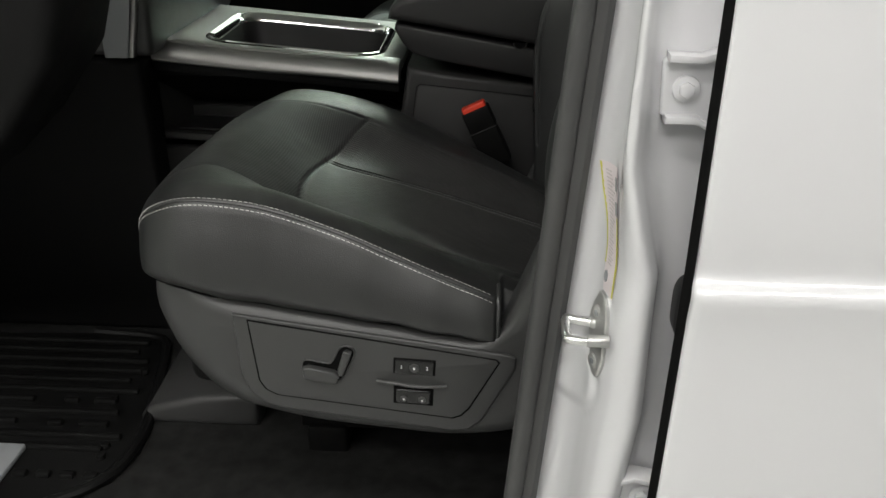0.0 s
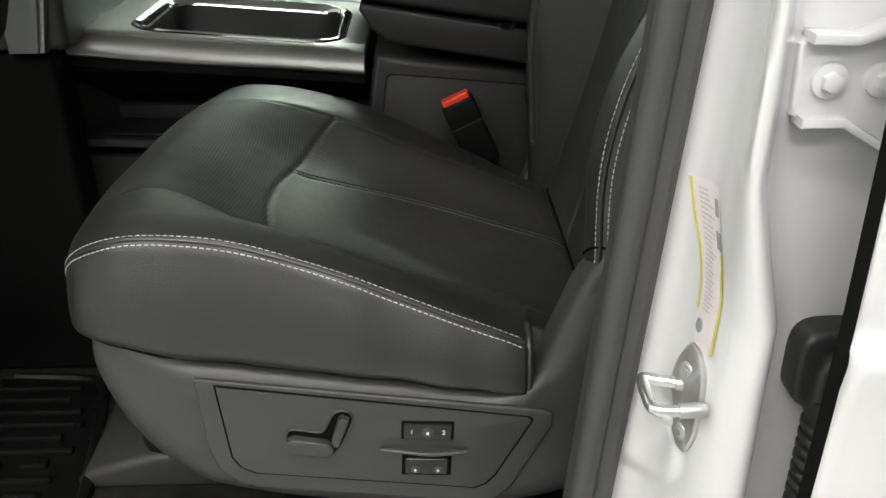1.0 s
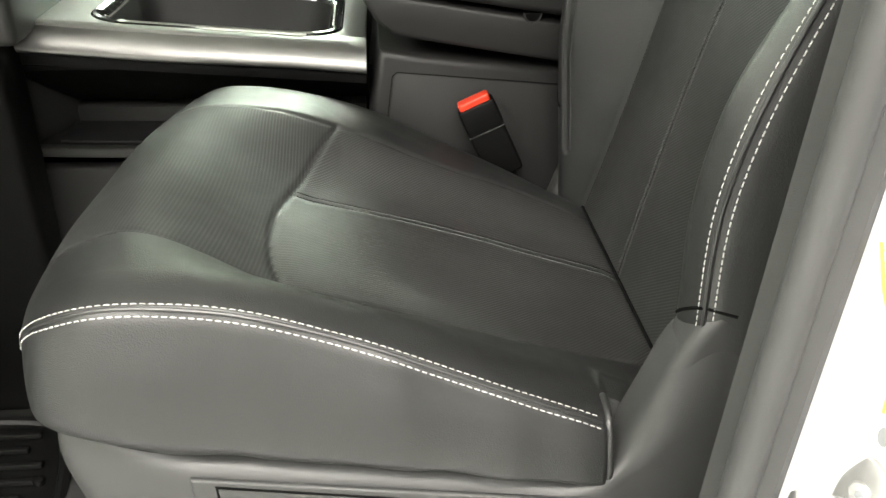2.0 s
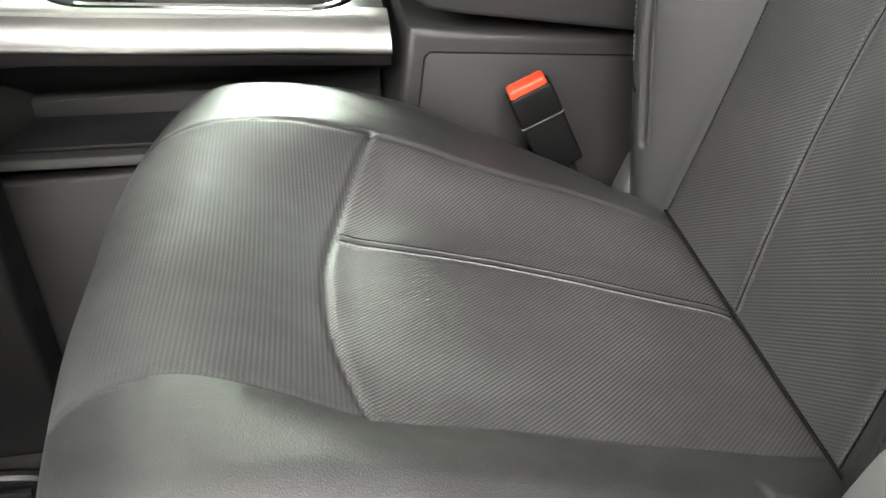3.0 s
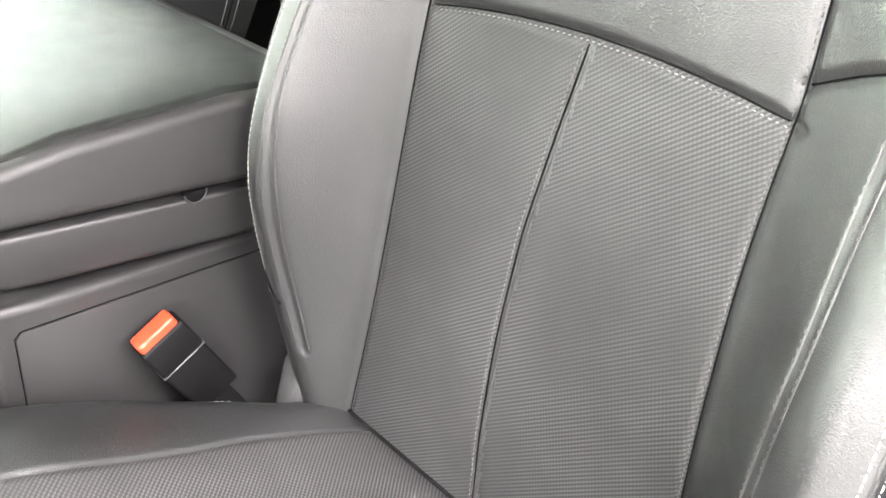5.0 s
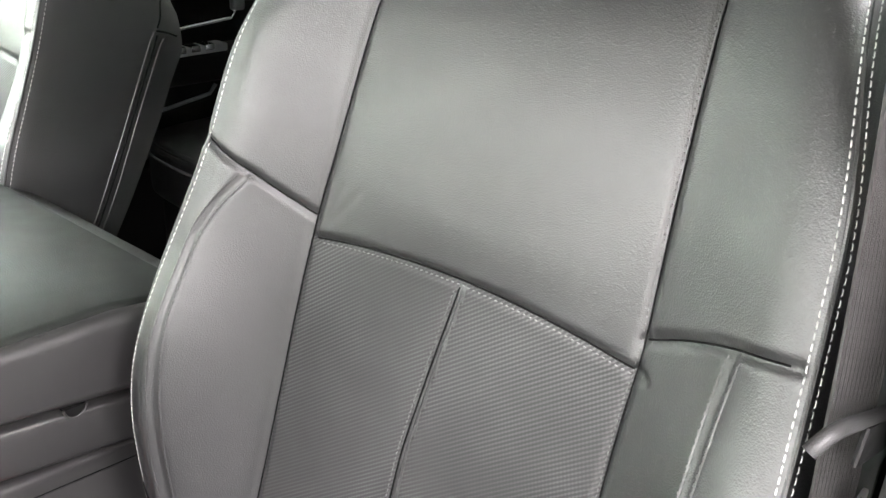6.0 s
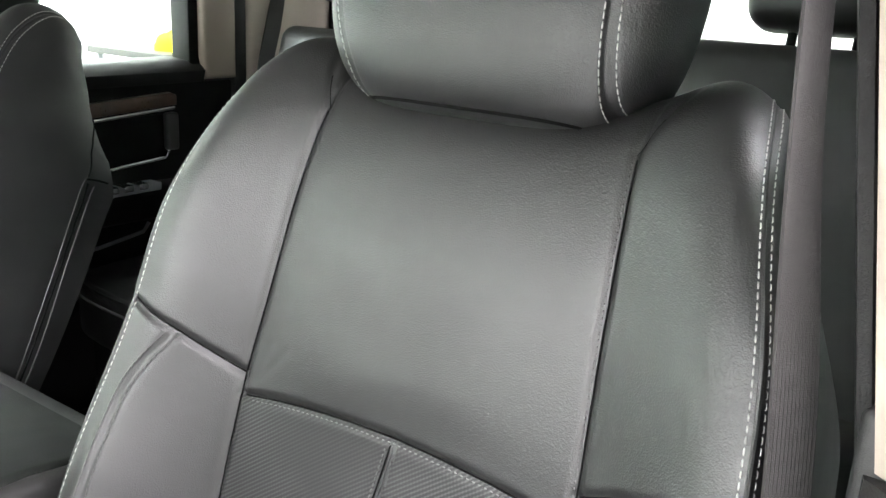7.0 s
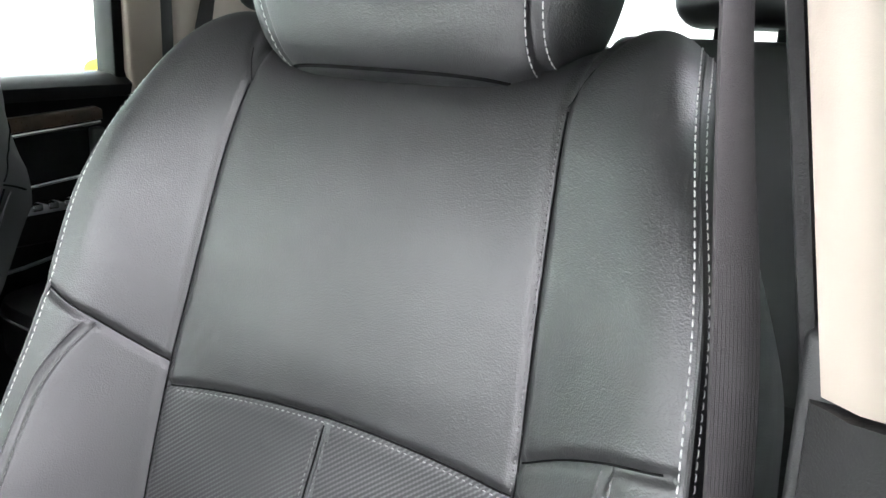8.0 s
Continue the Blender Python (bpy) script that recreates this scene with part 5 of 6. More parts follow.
def silver_rail():
    sec = [(0.0, -0.016)] + [tuple(p) for p in smooth_curve([(-0.002, -0.0145), (-0.003, -0.010), (0.001, -0.001), (0.008, 0.0075), (0.016, 0.0128), (0.026, 0.0158), (0.040, 0.0185)], 22)] + [(0.040, -0.016)]
    bm = bmesh.new()
    rings = [[bm.verts.new((x, 0.566 + a, z + b)) for a, b in sec] for x, z in rail]
    k = len(sec)
    for A, B in zip(rings[:-1], rings[1:]):
        for j in range(k):
            bm.faces.new((A[j], A[(j + 1) % k], B[(j + 1) % k], B[j]))
    bm.faces.new(rings[0])
    bm.faces.new(rings[-1][::-1])
    bmesh.ops.recalc_face_normals(bm, faces=bm.faces[:])
    part("side_rail", bm, SILVER, cc, "brushed silver console rail")


silver_rail()
tray_z = lambda x: 1.2065 - 0.080 * (x + 0.15) - 0.30 * max(0.0, x + 0.078)


def ring_line(x0, x1, y0, y1, r, dz=0.0):
    pts = []
    for cx, cy, a in ((x1 - r, y0 + r, -90), (x1 - r, y1 - r, 0), (x0 + r, y1 - r, 90), (x0 + r, y0 + r, 180)):
        for t in range(0, 91, 15):
            w = radians(a + t)
            px, py = cx + r * math.cos(w), cy + r * math.sin(w)
            pts.append((px, py, tray_z(px) + dz))
    return pts


def surround():
    """One pressed plate round the tray: an outer edge, a flat top and a lip down to the tray."""
    bm = bmesh.new()
    rings = [ring_line(-0.470, -0.046, 0.584, 0.905, 0.020, -0.012), ring_line(-0.469, -0.047, 0.585, 0.904, 0.020, 0.0005), ring_line(-0.466, -0.050, 0.588, 0.901, 0.022, 0.002), ring_line(-0.390, -0.076, 0.594, 0.850, 0.052, 0.002)]
    rows = [[bm.verts.new(p) for p in r] for r in rings]
    for A, B in zip(rows[:-1], rows[1:]):
        for j in range(len(A)):
            bm.faces.new((A[j], A[(j + 1) % len(A)], B[(j + 1) % len(A)], B[j]))
    bmesh.ops.recalc_face_normals(bm, faces=bm.faces[:])
    if sum(f.normal.z for f in bm.faces) < 0:
        bmesh.ops.reverse_faces(bm, faces=bm.faces[:])
    return bm


part("surround", surround(), SILVER, cc)


def loft_rings(rings):
    """Joins closed rings of equally many points, one after the other."""
    bm = bmesh.new()
    rows = [[bm.verts.new(p) for p in r] for r in rings]
    for A, B in zip(rows[:-1], rows[1:]):
        for j in range(len(A)):
            bm.faces.new((A[j], A[(j + 1) % len(A)], B[(j + 1) % len(A)], B[j]))
    return bm, rows


# a broad bright band that slopes down into the tray
band = [ring_line(-0.389 + q, -0.077 - q, 0.594 + q, 0.850 - q, 0.052 - 0.7 * q, dz) for q, dz in ((0.0, 0.0), (0.0015, 0.0042), (0.005, 0.0058), (0.010, 0.0040), (0.017, -0.0040), (0.0185, -0.012))]
bm, rows = loft_rings(band)
bmesh.ops.recalc_face_normals(bm, faces=bm.faces[:])
if sum(f.normal.z for f in bm.faces) < 0:
    bmesh.ops.reverse_faces(bm, faces=bm.faces[:])
part("tray_ring", bm, CHROME, cc, "broad chrome band round the tray")
inner = ring_line(-0.371, -0.095, 0.612, 0.832, 0.040, -0.008)
bm = bmesh.new()
ra = [bm.verts.new(p) for p in inner]
rb = [bm.verts.new((-0.232 + (p[0] + 0.232) * 0.9, 0.725 + (p[1] - 0.721) * 0.62, 1.137)) for p in inner]
for j in range(len(inner)):
    bm.faces.new((ra[j], ra[(j + 1) % len(inner)], rb[(j + 1) % len(inner)], rb[j]))
bm.faces.new(rb)
bmesh.ops.solidify(bm, geom=bm.faces[:], thickness=0.004)
part("tray_well", bm, COVER_GREY, cc, "deep charcoal tray well")
for i in range(7):
    part("tray_rib", bm_box((-0.352 + i * 0.010, 0.66, 1.1385), (-0.347 + i * 0.010, 0.79, 1.172 - i * 0.004), 0.001, 1), RUBBER, cc)
# open cubby below the rail; near-black parts carry its deep shade in their colour
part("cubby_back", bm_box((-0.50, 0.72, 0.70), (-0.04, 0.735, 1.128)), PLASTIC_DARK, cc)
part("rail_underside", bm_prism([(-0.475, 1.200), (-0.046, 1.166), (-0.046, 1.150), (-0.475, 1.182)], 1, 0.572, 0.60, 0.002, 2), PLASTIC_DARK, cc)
part("cubby_shelf", bm_prism([(-0.50, 1.0642), (-0.045, 1.0495), (-0.045, 1.035), (-0.50, 1.050)], 1, 0.612, 0.725, 0.004, 2), CONSOLE_GREY, cc)
part("cubby_end", bm_prism([(-0.50, 0.603), (-0.487, 0.603), (-0.444, 0.700), (-0.44, 0.722), (-0.50, 0.722)], 2, 1.044, 1.185, 0.003, 2), CUBBY_GREY, cc, "grey end panel of the open cubby")
part("cubby_ledge", bm_prism([(0.692, 1.040), (0.692, 1.084), (0.698, 1.090), (0.7205, 1.092), (0.7205, 1.040)], 0, -0.45, -0.05, 0.003, 2), CUBBY_GREY, cc)
part("cubby_liner", bm_prism([(-0.450, 1.0640), (-0.06, 1.0515), (-0.06, 1.0555), (-0.450, 1.0680)], 1, 0.612, 0.688, 0.0012, 2), RUBBER, cc, "black rubber liner in the cubby")
part("cubby_rim", bm_prism([(-0.496, 1.0655), (-0.045, 1.0485), (-0.045, 1.0365), (-0.496, 1.0520)], 1, 0.594, 0.611, 0.003, 3), CUBBY_GREY, cc)
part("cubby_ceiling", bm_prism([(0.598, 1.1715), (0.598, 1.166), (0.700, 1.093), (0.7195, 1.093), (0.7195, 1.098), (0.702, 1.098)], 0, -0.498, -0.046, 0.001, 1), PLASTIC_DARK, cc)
part("lower_side", bm_box((-0.50, 0.600, 0.70), (-0.045, 0.625, 1.034), 0.006, 3), CONSOLE_GREY, cc)

# ---- centre stack and lower dash, dark in the footwell ----
ds = thing("dashboard", (-0.8, 0.7, 0.70), "black dashboard with a silver-edged centre stack", "dashboard")
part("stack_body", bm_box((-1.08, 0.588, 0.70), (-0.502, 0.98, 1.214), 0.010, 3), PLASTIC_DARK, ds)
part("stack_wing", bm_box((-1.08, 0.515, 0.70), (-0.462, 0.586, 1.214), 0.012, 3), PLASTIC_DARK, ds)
part("stack_panel", bm_box((-1.08, 0.515, 1.216), (-0.440, 0.98, 1.52), 0.012, 3, ), PLASTIC, ds)
part("stack_edge", bm_prism([(-0.474, 1.218), (-0.466, 1.218), (-0.440, 1.36), (-0.43, 1.50), (-0.44, 1.50), (-0.45, 1.36)], 1, 0.500, 0.516, 0.003, 2), SILVER, ds)
part("stack_cheek", bm_prism([(-0.515, 1.217), (-0.476, 1.217), (-0.452, 1.36), (-0.44, 1.50), (-0.52, 1.50)], 1, 0.503, 0.516, 0.002, 2), STEEL, ds)
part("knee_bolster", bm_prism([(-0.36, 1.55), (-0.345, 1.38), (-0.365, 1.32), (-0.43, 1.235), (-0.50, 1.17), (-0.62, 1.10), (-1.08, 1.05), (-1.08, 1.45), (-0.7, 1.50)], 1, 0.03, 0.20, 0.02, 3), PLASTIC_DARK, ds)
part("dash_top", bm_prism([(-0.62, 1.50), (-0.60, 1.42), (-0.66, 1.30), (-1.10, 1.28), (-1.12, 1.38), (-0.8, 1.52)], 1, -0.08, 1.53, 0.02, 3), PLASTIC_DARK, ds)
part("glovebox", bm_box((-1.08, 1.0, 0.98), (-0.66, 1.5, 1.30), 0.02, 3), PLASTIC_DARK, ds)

# ---- rubber floor mat ----
fm = thing("floor_mat", (-0.65, 0.22, 0.70), "black ribbed rubber floor mat on the footwell carpet", "floor mat")
edge = [(-1.02, 0.47), (-0.60, 0.485), (-0.475, 0.47), (-0.447, 0.42), (-0.425, 0.32), (-0.405, 0.21), (-0.403, 0.15), (-0.418, 0.09), (-0.47, 0.04), (-0.56, 0.01), (-1.02, 0.01)]
part("mat_sheet", bm_prism(edge, 2, 0.700, 0.708, 0.003, 2), MATRUB, fm)
rim = smooth_curve(edge[1:], 60)
part("rim", bm_tube([(a - 0.008, b, 0.711) for a, b in rim], 0.008, 8), MATRUB, fm)
rr = random.Random(4)
for i in range(11):
    y = 0.452 - i * 0.030
    x1 = np.interp(y, [0.09, 0.15, 0.21, 0.32, 0.42, 0.47], [-0.44, -0.425, -0.43, -0.448, -0.468, -0.49]) - 0.012
    if i in (6, 8):
        cuts = [(-1.0, -0.62), (-0.57, -0.545), (-0.52, x1 - 0.03)]
    else:
        cuts = [(-1.0, x1 - (0.02 if i % 3 == 1 else 0.0))]
    for a, b in cuts:
        part("rib", bm_box((a, y - 0.006, 0.706), (b, y + 0.006, 0.7165), 0.004, 2), MATRUB, fm)
for i in range(5):
    x = -0.60 + i * 0.035
    part("rib", bm_box((x, 0.085, 0.706), (x + 0.022, 0.098, 0.7165), 0.004, 2), MATRUB, fm)
for x, y in ((-0.455, 0.16), (-0.452, 0.135), (-0.49, 0.28), (-0.47, 0.36)):
    part("stud", bm_cyl((x, y, 0.706), (x, y, 0.717), 0.007, 12, bevel=0.002), MATRUB, fm)
bd = part("badge_plate", bm_box((-0.69, 0.055, 0.708), (-0.572, 0.150, 0.7185), 0.004, 2), STEEL, fm, "grey metal emblem plate")
part("emblem", bm_prism([(-0.66, 0.075), (-0.62, 0.07), (-0.592, 0.09), (-0.60, 0.125), (-0.64, 0.135), (-0.665, 0.11)], 2, 0.718, 0.7225, 0.002, 2), CHROME, bd)

# ---- belt buckle by the console ----


def buckle(name, base, tip, label, wide=0.046, thick=0.022):
    base, tip = Vector(base), Vector(tip)
    ob = thing(name, base, label, "buckle", "belt buckles")
    d = tip - base
    z = d.normalized()
    x = Vector((1, 0, 0.0))
    x = (x - x.dot(z) * z).normalized()
    y = z.cross(x)
    m = Matrix((( *x, 0), (*y, 0), (*z, 0), (0, 0, 0, 1))).transposed()
    m.translation = base
    L = d.length
    part("housing", bm_box((-wide / 2, -thick / 2, L * 0.34), (wide / 2, thick / 2, L * 0.93), 0.004, 3, m), PLASTIC_DARK, ob)
    part("cap", bm_box((-wide / 2 + 0.0003, -thick / 2 - 0.0006, L * 0.73), (wide / 2 + 0.0006, thick / 2 + 0.0006, L * 0.95), 0.0035, 3, m), PLASTIC_DARK, ob)
    part("cap_joint", bm_box((-wide / 2 - 0.0007, -thick / 2 - 0.0009, L * 0.724), (wide / 2 + 0.0009, thick / 2 + 0.0009, L * 0.734), 0.001, 1, m), COVER_GREY, ob)
    part("release_button", bm_box((-wide / 2 + 0.003, -thick / 2 + 0.002, L * 0.90), (wide / 2 - 0.003, thick / 2 - 0.002, L), 0.003, 3, m), RED, ob, "red press button")
    part("stalk", bm_box((-0.012, -0.004, -0.02), (0.012, 0.004, L * 0.4), 0.002, 2, m), PLASTIC_DARK, ob)
    return ob


buckle("belt_buckle", (0.150, 0.515, 1.000), (0.080, 0.512, 1.150), "black seat belt buckle with red button between seat and console")
buckle("belt_buckle", (0.10, 0.975, 1.22), (0.02, 0.965, 1.365), "black passenger belt buckle with red button beyond the console")

# ---- driver belt ----
sb = thing("seat_belt", (0.24, -0.03, 1.45), "grey woven seat belt hanging beside the pillar", "seat belt")


def webbing(name, line, parent, thick=0.0014):
    """line: rows of two edge points; gives a ribbed band."""
    bm = bmesh.new()
    rows = []
    k = 25
    for a, b in line:
        a, b = Vector(a), Vector(b)
        nrm = (b - a).cross(Vector((0, 0, 1))).normalized()
        f = [bm.verts.new(a.lerp(b, j / (k - 1)) + nrm * (thick / 2 + (0.0007 if j % 2 else 0))) for j in range(k)]
        r = [bm.verts.new(a.lerp(b, j / (k - 1)) - nrm * (thick / 2 + (0.0007 if j % 2 else 0))) for j in range(k)]
        rows.append(f + r[::-1])
    n = 2 * k
    for A, B in zip(rows[:-1], rows[1:]):
        for j in range(n):
            bm.faces.new((A[j], A[(j + 1) % n], B[(j + 1) % n], B[j]))
    bm.faces.new(rows[0])
    bm.faces.new(rows[-1][::-1])
    bmesh.ops.recalc_face_normals(bm, faces=bm.faces[:])
    return part(name, bm, WEB, parent)


L = smooth_curve([(0.205, -0.008, 1.86), (0.210, -0.0148, 1.69), (0.220, -0.0238, 1.55), (0.226, -0.029, 1.44), (0.232, -0.034, 1.30), (0.24, -0.04, 1.0)], 40)
Rr = smooth_curve([(0.250, -0.008, 1.86), (0.255, -0.0155, 1.69), (0.262, -0.0337, 1.55), (0.268, -0.040, 1.44), (0.272, -0.044, 1.30), (0.28, -0.05, 1.0)], 40)
webbing("webbing", list(zip(L, Rr)), sb)
webbing("webbing", [((0.268, -0.0205, 1.74), (0.279, -0.0205, 1.74)), ((0.268, -0.032, 1.691), (0.279, -0.032, 1.691)), ((0.270, -0.0405, 1.656), (0.281, -0.0405, 1.656)), ((0.272, -0.0485, 1.623), (0.283, -0.0485, 1.623)), ((0.274, -0.057, 1.585), (0.285, -0.057, 1.585))], sb)
part("tongue", bm_tube(smooth_curve([(0.163, -0.036, 1.494), (0.168, -0.039, 1.499), (0.180, -0.0415, 1.499), (0.205, -0.043, 1.490), (0.235, -0.044, 1.478), (0.285, -0.047, 1.460)], 24), 0.0036, 10), COVER_DARK, sb, "grey belt latch loop")
part("tongue_body", bm_box((0.205, -0.048, 1.455), (0.275, -0.0445, 1.474), 0.002, 2, Matrix.Translation((0.24, 0, 1.465)) @ pose(0, 0, 0, 0, 22, 0) @ Matrix.Translation((-0.24, 0, -1.465))), PLASTIC_DARK, sb)
part("tongue_blade", bm_box((0.222, -0.050, 1.395), (0.245, -0.047, 1.435), 0.001), ZINC, sb)

# ---- rear bench ----
rb_ = thing("rear_bench", (1.2, 0.72, 0.72), "black leather rear bench seat with head restraints", "bench seat")


def pillow(name, lo, hi, m, parent, r=0.04, bulge=0.01):
    """A padded slab: a box sheet with round edges, a soft crown and seam grooves across its y span."""
    bm = bm_box(lo, hi, r, 5, None)
    bmesh.ops.subdivide_edges(bm, edges=[e for e in bm.edges if e.calc_length() > 0.12], cuts=14, use_grid_fill=True)
    c, half = (Vector(lo) + Vector(hi)) / 2, (Vector(hi) - Vector(lo)) / 2
    for v in bm.verts:
        p = v.co - c
        fx = 1 - (p.y / half.y) ** 2
        fz = 1 - (p.z / half.z) ** 2
        v.co.x += math.copysign(bulge, p.x) * max(0, fx) * max(0, fz)
    bm.transform(m)
    return part(name, bm, LEATHER, parent)


BACK = Matrix.Translation((1.23, 0, 1.10)) @ pose(0, 0, 0, 0, 14, 0)
for y0, y1, top_ in ((0.02, 0.46, 0.575), (0.464, 0.98, 0.570), (0.984, 1.38, 0.535)):
    pillow("backrest", (-0.06, y0, 0.0), (0.06, y1, top_), BACK, rb_, 0.035, 0.012)
    if y1 < 1.2:
        pillow("cushion", (0.765, y0, 1.02), (1.24, y1, 1.145), Matrix.Identity(4), rb_, 0.045, 0.0)
front_line = smooth_curve([(0.765, 0.984), (0.766, 1.20), (0.772, 1.33), (0.790, 1.405), (0.830, 1.448), (0.90, 1.462)], 30)
outline = [tuple(p) for p in front_line] + [(1.24, 1.462), (1.24, 0.984)]
part("cushion", bm_prism(outline, 2, 1.03, 1.146, 0.028, 5), LEATHER, rb_, "rounded outer cushion of the rear bench")
part("cushion_piping", bm_tube([(a - 0.001, b, 1.118) for a, b in front_line], 0.0032, 8), GREY_THREAD, rb_)
part("cushion_piping", bm_tube([(a + 0.006, b - 0.004, 1.141) for a, b in front_line[:-3]], 0.0022, 8), LEATHER, rb_)
for y in (0.24, 1.21):
    hr = pillow("rear_headrest", (-0.055, y - 0.125, 0.60), (0.045, y + 0.125, 0.76), BACK, rb_, 0.04, 0.01)
    for k in (-0.05, 0.05):
        part("post", bm_cyl(BACK @ Vector((0, y + k, 0.55)), BACK @ Vector((0, y + k, 0.62)), 0.008, 12), PLASTIC_DARK, hr)
part("bench_base", bm_box((0.80, 0.06, 0.70), (1.24, 1.40, 1.03), 0.02), PLASTIC_DARK, rb_)
# seam and thread on the cushions
part("seam", bm_tube([BACK @ Vector((-0.066, y, 0.36 - 0.03 * math.sin(math.pi * (y - 0.02) / 0.44))) for y in np.linspace(0.03, 0.45, 14)], 0.002, 6), GAP, rb_)

# ---- passenger side: doors, pillar, window ----
wall_with_hole("wall_passenger_front", 1, 1.47, 1.53, (-1.15, 0.62), (0.45, 1.95), (-0.85, 1.46), (0.40, 1.86), PLASTIC_DARK, "black front passenger door with its window")
g2 = setting("window_2", bm_box((-0.86, 1.50, 1.45), (0.41, 1.505, 1.87)), GLASS, "clear front passenger window glass", "window")
g2.visible_shadow = False
pd = thing("passenger_rear_door", (0.9, 1.50, 0.70), "black rear passenger door panel with wood and chrome trim, shut", "car door")
part("door_lower", bm_box((0.45, 1.475, 0.68), (1.30, 1.53, 1.50), 0.008), PLASTIC_DARK, pd)
part("window_ledge", bm_prism([(1.462, 1.50), (1.455, 1.525), (1.475, 1.545), (1.53, 1.55), (1.53, 1.50)], 0, 0.45, 1.16, 0.004, 2), COVER_DARK, pd)
part("sash_front", bm_box((0.45, 1.475, 1.55), (0.52, 1.53, 1.92), 0.01), PLASTIC_DARK, pd)
part("sash_rear", bm_box((1.125, 1.468, 1.50), (1.160, 1.53, 1.92), 0.008), PLASTIC_DARK, pd)
part("sash_cover", bm_prism([(1.164, 1.505), (1.150, 1.552), (1.150, 1.92), (1.247, 1.92), (1.247, 1.505)], 1, 1.452, 1.53, 0.012, 3), TAUPE, pd, "taupe window frame cover")
part("sash_top", bm_box((0.45, 1.475, 1.86), (1.16, 1.53, 1.92), 0.01), PLASTIC_DARK, pd)
part("door_seal", bm_box((1.246, 1.46, 1.2), (1.285, 1.54, 1.92), 0.01), RUBBER, pd)
g3 = part("pane", bm_box((0.50, 1.505, 1.53), (1.14, 1.51, 1.88)), GLASS, pd)
g3.visible_shadow = False
part("wood_inlay", bm_prism([(0.72, 1.432), (0.72, 1.462), (1.07, 1.482), (1.085, 1.475), (1.085, 1.455)], 1, 1.462, 1.476, 0.003, 2), WOOD, pd, "dark wood trim strip")
part("pull_recess", bm_box((0.72, 1.472, 1.335), (1.06, 1.4765, 1.435), 0.004), GAP, pd)
part("chrome_line", bm_tube([(0.72, 1.464, 1.425), (0.9, 1.464, 1.437), (1.078, 1.464, 1.449)], 0.004, 8), CHROME, pd)
part("chrome_line", bm_tube([(0.72, 1.464, 1.322), (0.9, 1.464, 1.333), (1.05, 1.464, 1.345), (1.062, 1.464, 1.36), (1.07, 1.464, 1.43)], 0.004, 8), CHROME, pd)
part("pull_handle", bm_box((1.052, 1.452, 1.36), (1.082, 1.472, 1.44), 0.006, 3), PLASTIC, pd)
part("armrest", bm_prism([(0.66, 1.24), (0.66, 1.295), (0.98, 1.30), (1.10, 1.295), (1.14, 1.265), (1.1, 1.23)], 1, 1.395, 1.48, 0.015, 3), PLASTIC_DARK, pd)
sw = part("switch_plate", bm_box((0.84, 1.392, 1.296), (0.985, 1.43, 1.312), 0.003, 2), STEEL, pd, "silver window switch plate")
for i in range(3):
    part("window_switch", bm_box((0.86 + i * 0.034, 1.388, 1.303), (0.882 + i * 0.034, 1.42, 1.316), 0.002, 2), CHROME, sw)
part("map_pocket", bm_box((0.60, 1.42, 0.85), (1.08, 1.48, 1.08), 0.02, 3), PLASTIC_DARK, pd)
part("pocket_line", bm_tube([(0.70, 1.462, 1.165), (0.88, 1.462, 1.178), (0.985, 1.462, 1.192), (1.0, 1.462, 1.21)], 0.004, 8), STEEL, pd)

rp = thing("rear_pillar_cover", (1.4, 1.50, 0.70), "pale beige rear pillar cover", "pillar trim")
part("panel", bm_box((1.286, 1.455, 0.72), (1.56, 1.53, 1.92), 0.015, 3), BEIGE, rp)
b2 = thing("rear_belt", (1.33, 1.44, 1.50), "grey rear seat belt hanging from the rear pillar", "seat belt")
webbing("webbing", list(zip(smooth_curve([(1.355, 1.447, 1.715), (1.32, 1.440, 1.62), (1.27, 1.42, 1.48), (1.22, 1.38, 1.2)], 16), smooth_curve([(1.398, 1.447, 1.722), (1.37, 1.440, 1.62), (1.315, 1.42, 1.48), (1.262, 1.38, 1.2)], 16))), b2)
part("guide", bm_box((1.345, 1.438, 1.715), (1.412, 1.458, 1.738), 0.004, 2), PLASTIC_DARK, b2, "black belt guide")

# driver side quarter behind the rear door
setting("wall_quarter", bm_box((1.24, -0.16, 0.62), (1.58, -0.06, 1.95), 0.0), PLASTIC, "dark rear quarter of the cab", "wall")
setting("trim_roof_rail", bm_box((-0.50, -0.14, 1.88), (1.58, -0.062, 1.96), 0.01), PAINT, "white roof side rail", "trim")
setting("trim_roof_skin", bm_box((-0.52, -0.12, 1.962), (1.60, 1.55, 1.985), 0.01), PAINT, "white cab roof", "roof")

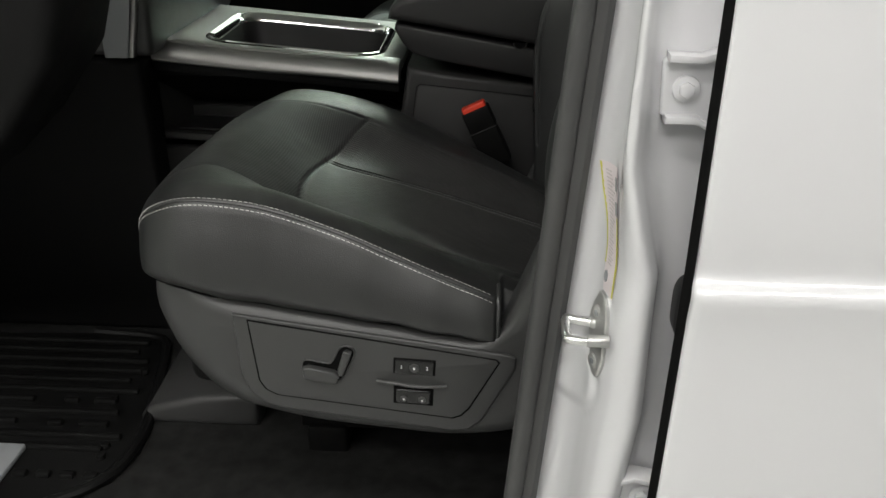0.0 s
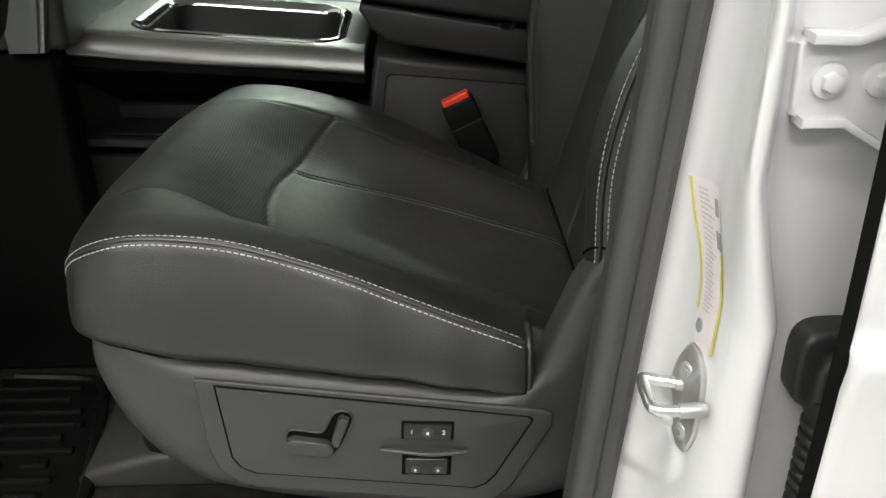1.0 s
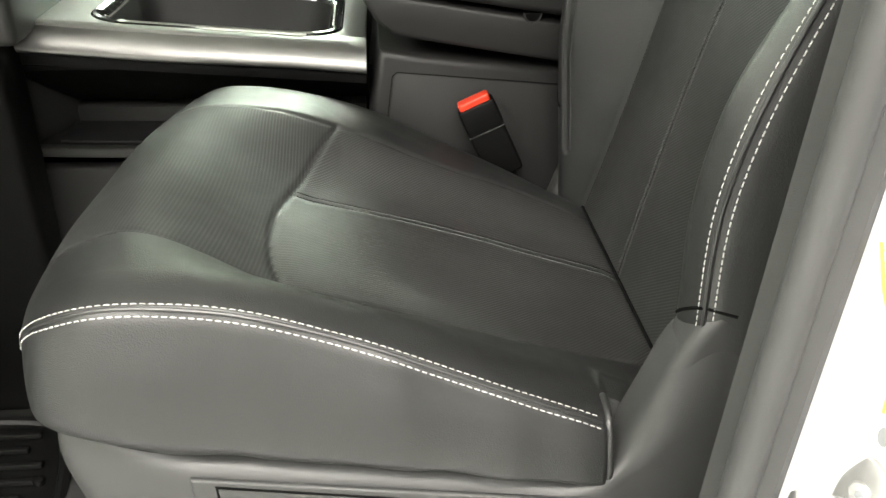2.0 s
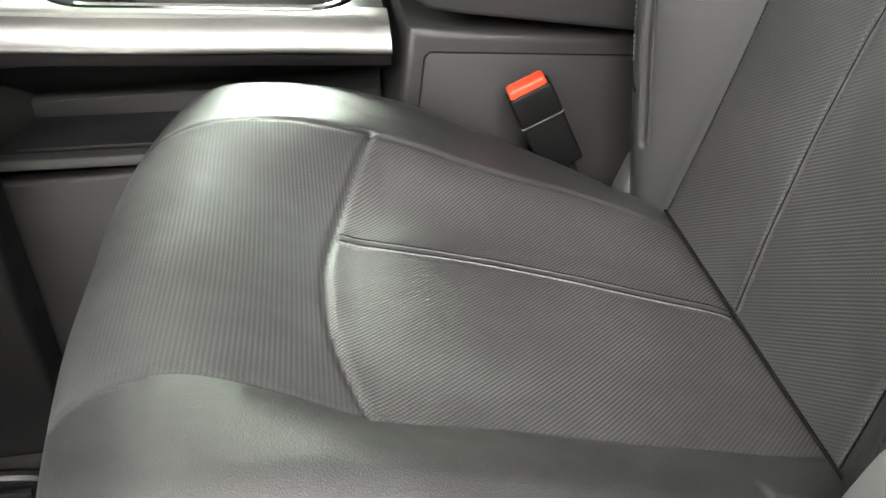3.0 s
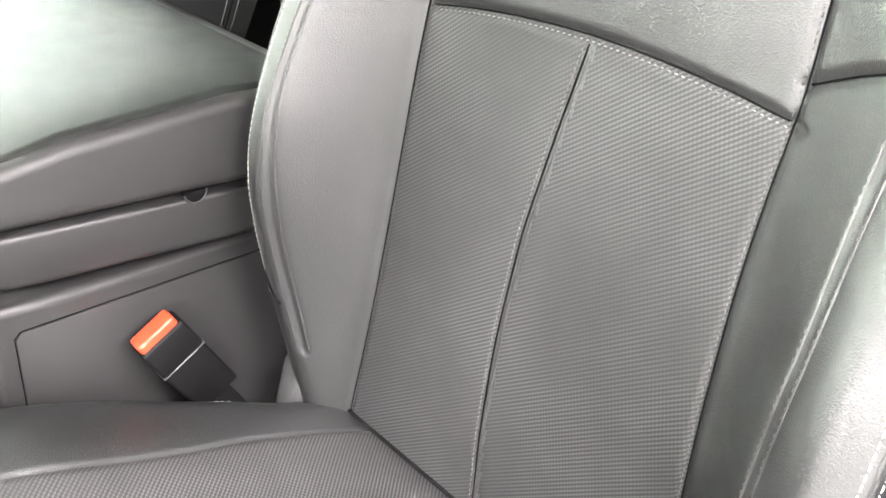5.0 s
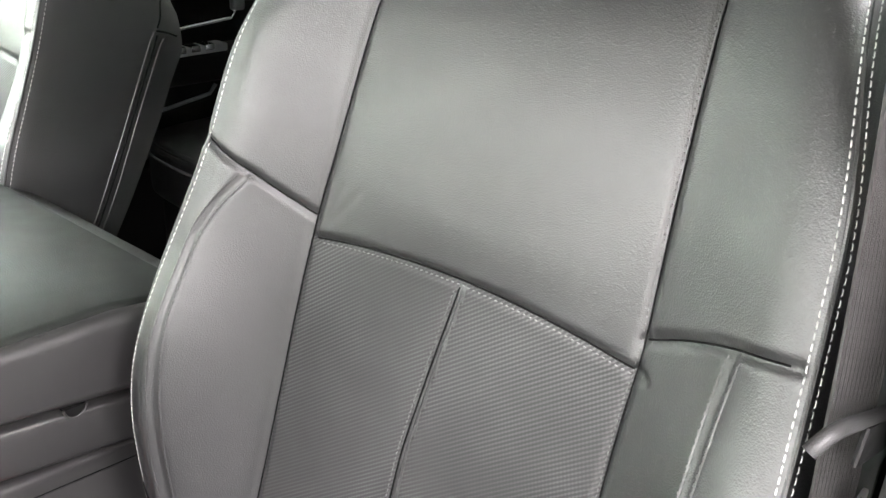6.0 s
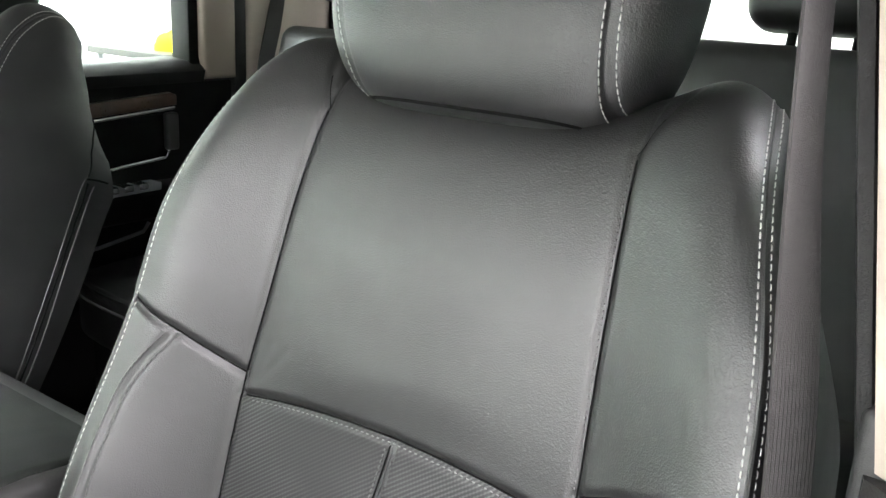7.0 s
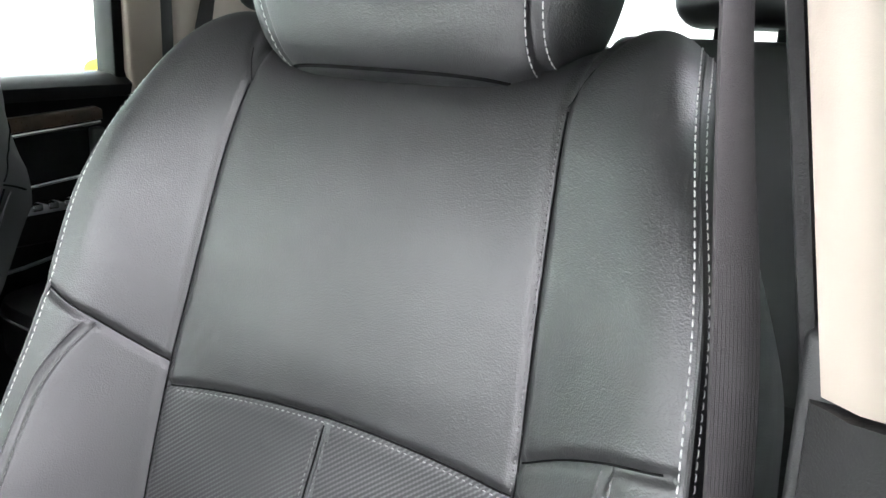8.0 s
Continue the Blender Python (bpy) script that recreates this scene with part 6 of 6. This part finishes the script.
# ---- hall round the truck ----
setting("ground", bm_box((-7, -6, -0.10), (9, 7, 0.0)), CONCRETE, "grey painted concrete hall floor", "floor")
setting("wall_hall_far", bm_box((-7, 5.5, 0), (9, 5.7, CEIL)), WALLW, "white hall wall", "wall")
# unseen wall, made grey to weaken its reflection in the seat side
setting("wall_hall_near", bm_box((-7, -5.2, 0), (9, -5.0, CEIL)), WALLG, "grey hall wall out of view, toned to weaken reflections", "wall")
setting("wall_hall_back", bm_box((8.0, -5.0, 0), (8.2, 5.5, CEIL)), WALLW, "white hall wall", "wall")
setting("wall_hall_front", bm_box((-6.2, -5.0, 0), (-6.0, 5.5, CEIL)), WALLW, "white hall wall", "wall")
setting("ceiling_hall", bm_box((-7, -6, CEIL), (9, 7, CEIL + 0.1)), WALLW, "white hall ceiling", "ceiling")
fx = thing("ceiling_light", (*LAMPS[0][:2], CEIL), "long white ceiling light fitting, switched on", "ceiling light", "hall ceiling lights")
part("housing", bm_box((LAMPS[0][0] - 0.8, LAMPS[0][1] - 0.17, CEIL - 0.06), (LAMPS[0][0] + 0.8, LAMPS[0][1] + 0.17, CEIL), 0.01), STEEL, fx)
part("diffuser", bm_box((LAMPS[0][0] - 0.76, LAMPS[0][1] - 0.15, CEIL - 0.10), (LAMPS[0][0] + 0.76, LAMPS[0][1] + 0.15, CEIL - 0.061), 0.01), TUBE, fx)
for lx, ly, watts in LAMPS[1:]:
    copy_thing(fx, Matrix.Translation((lx, ly, CEIL)))
tb = thing("work_table", (3.6, 4.2, 0), "grey steel work table by the hall wall", "table")
part("top", bm_box((2.99, 4.0, 1.25), (4.2, 4.7, 1.288), 0.005), CONSOLE_GREY, tb)
for x in (3.03, 4.15):
    for y in (4.05, 4.65):
        part("leg", bm_box((x - 0.02, y - 0.02, 0), (x + 0.02, y + 0.02, 1.25), 0.003), STEEL, tb)
yl = thing("yellow_cover", (3.26, 4.22, 1.288), "rounded bright yellow plastic cover on the work table", "cover")
dome = bmesh.new()
bmesh.ops.create_uvsphere(dome, u_segments=24, v_segments=14, radius=1)
for v in dome.verts:
    v.co = Vector((3.26 + v.co.x * 0.13, 4.22 + v.co.y * 0.12, 1.288 + max(0, v.co.z) ** 0.8 * 0.125 * (1 + 0.1 * math.sin(5 * v.co.x))))
part("shell", dome, YELLOW, yl)
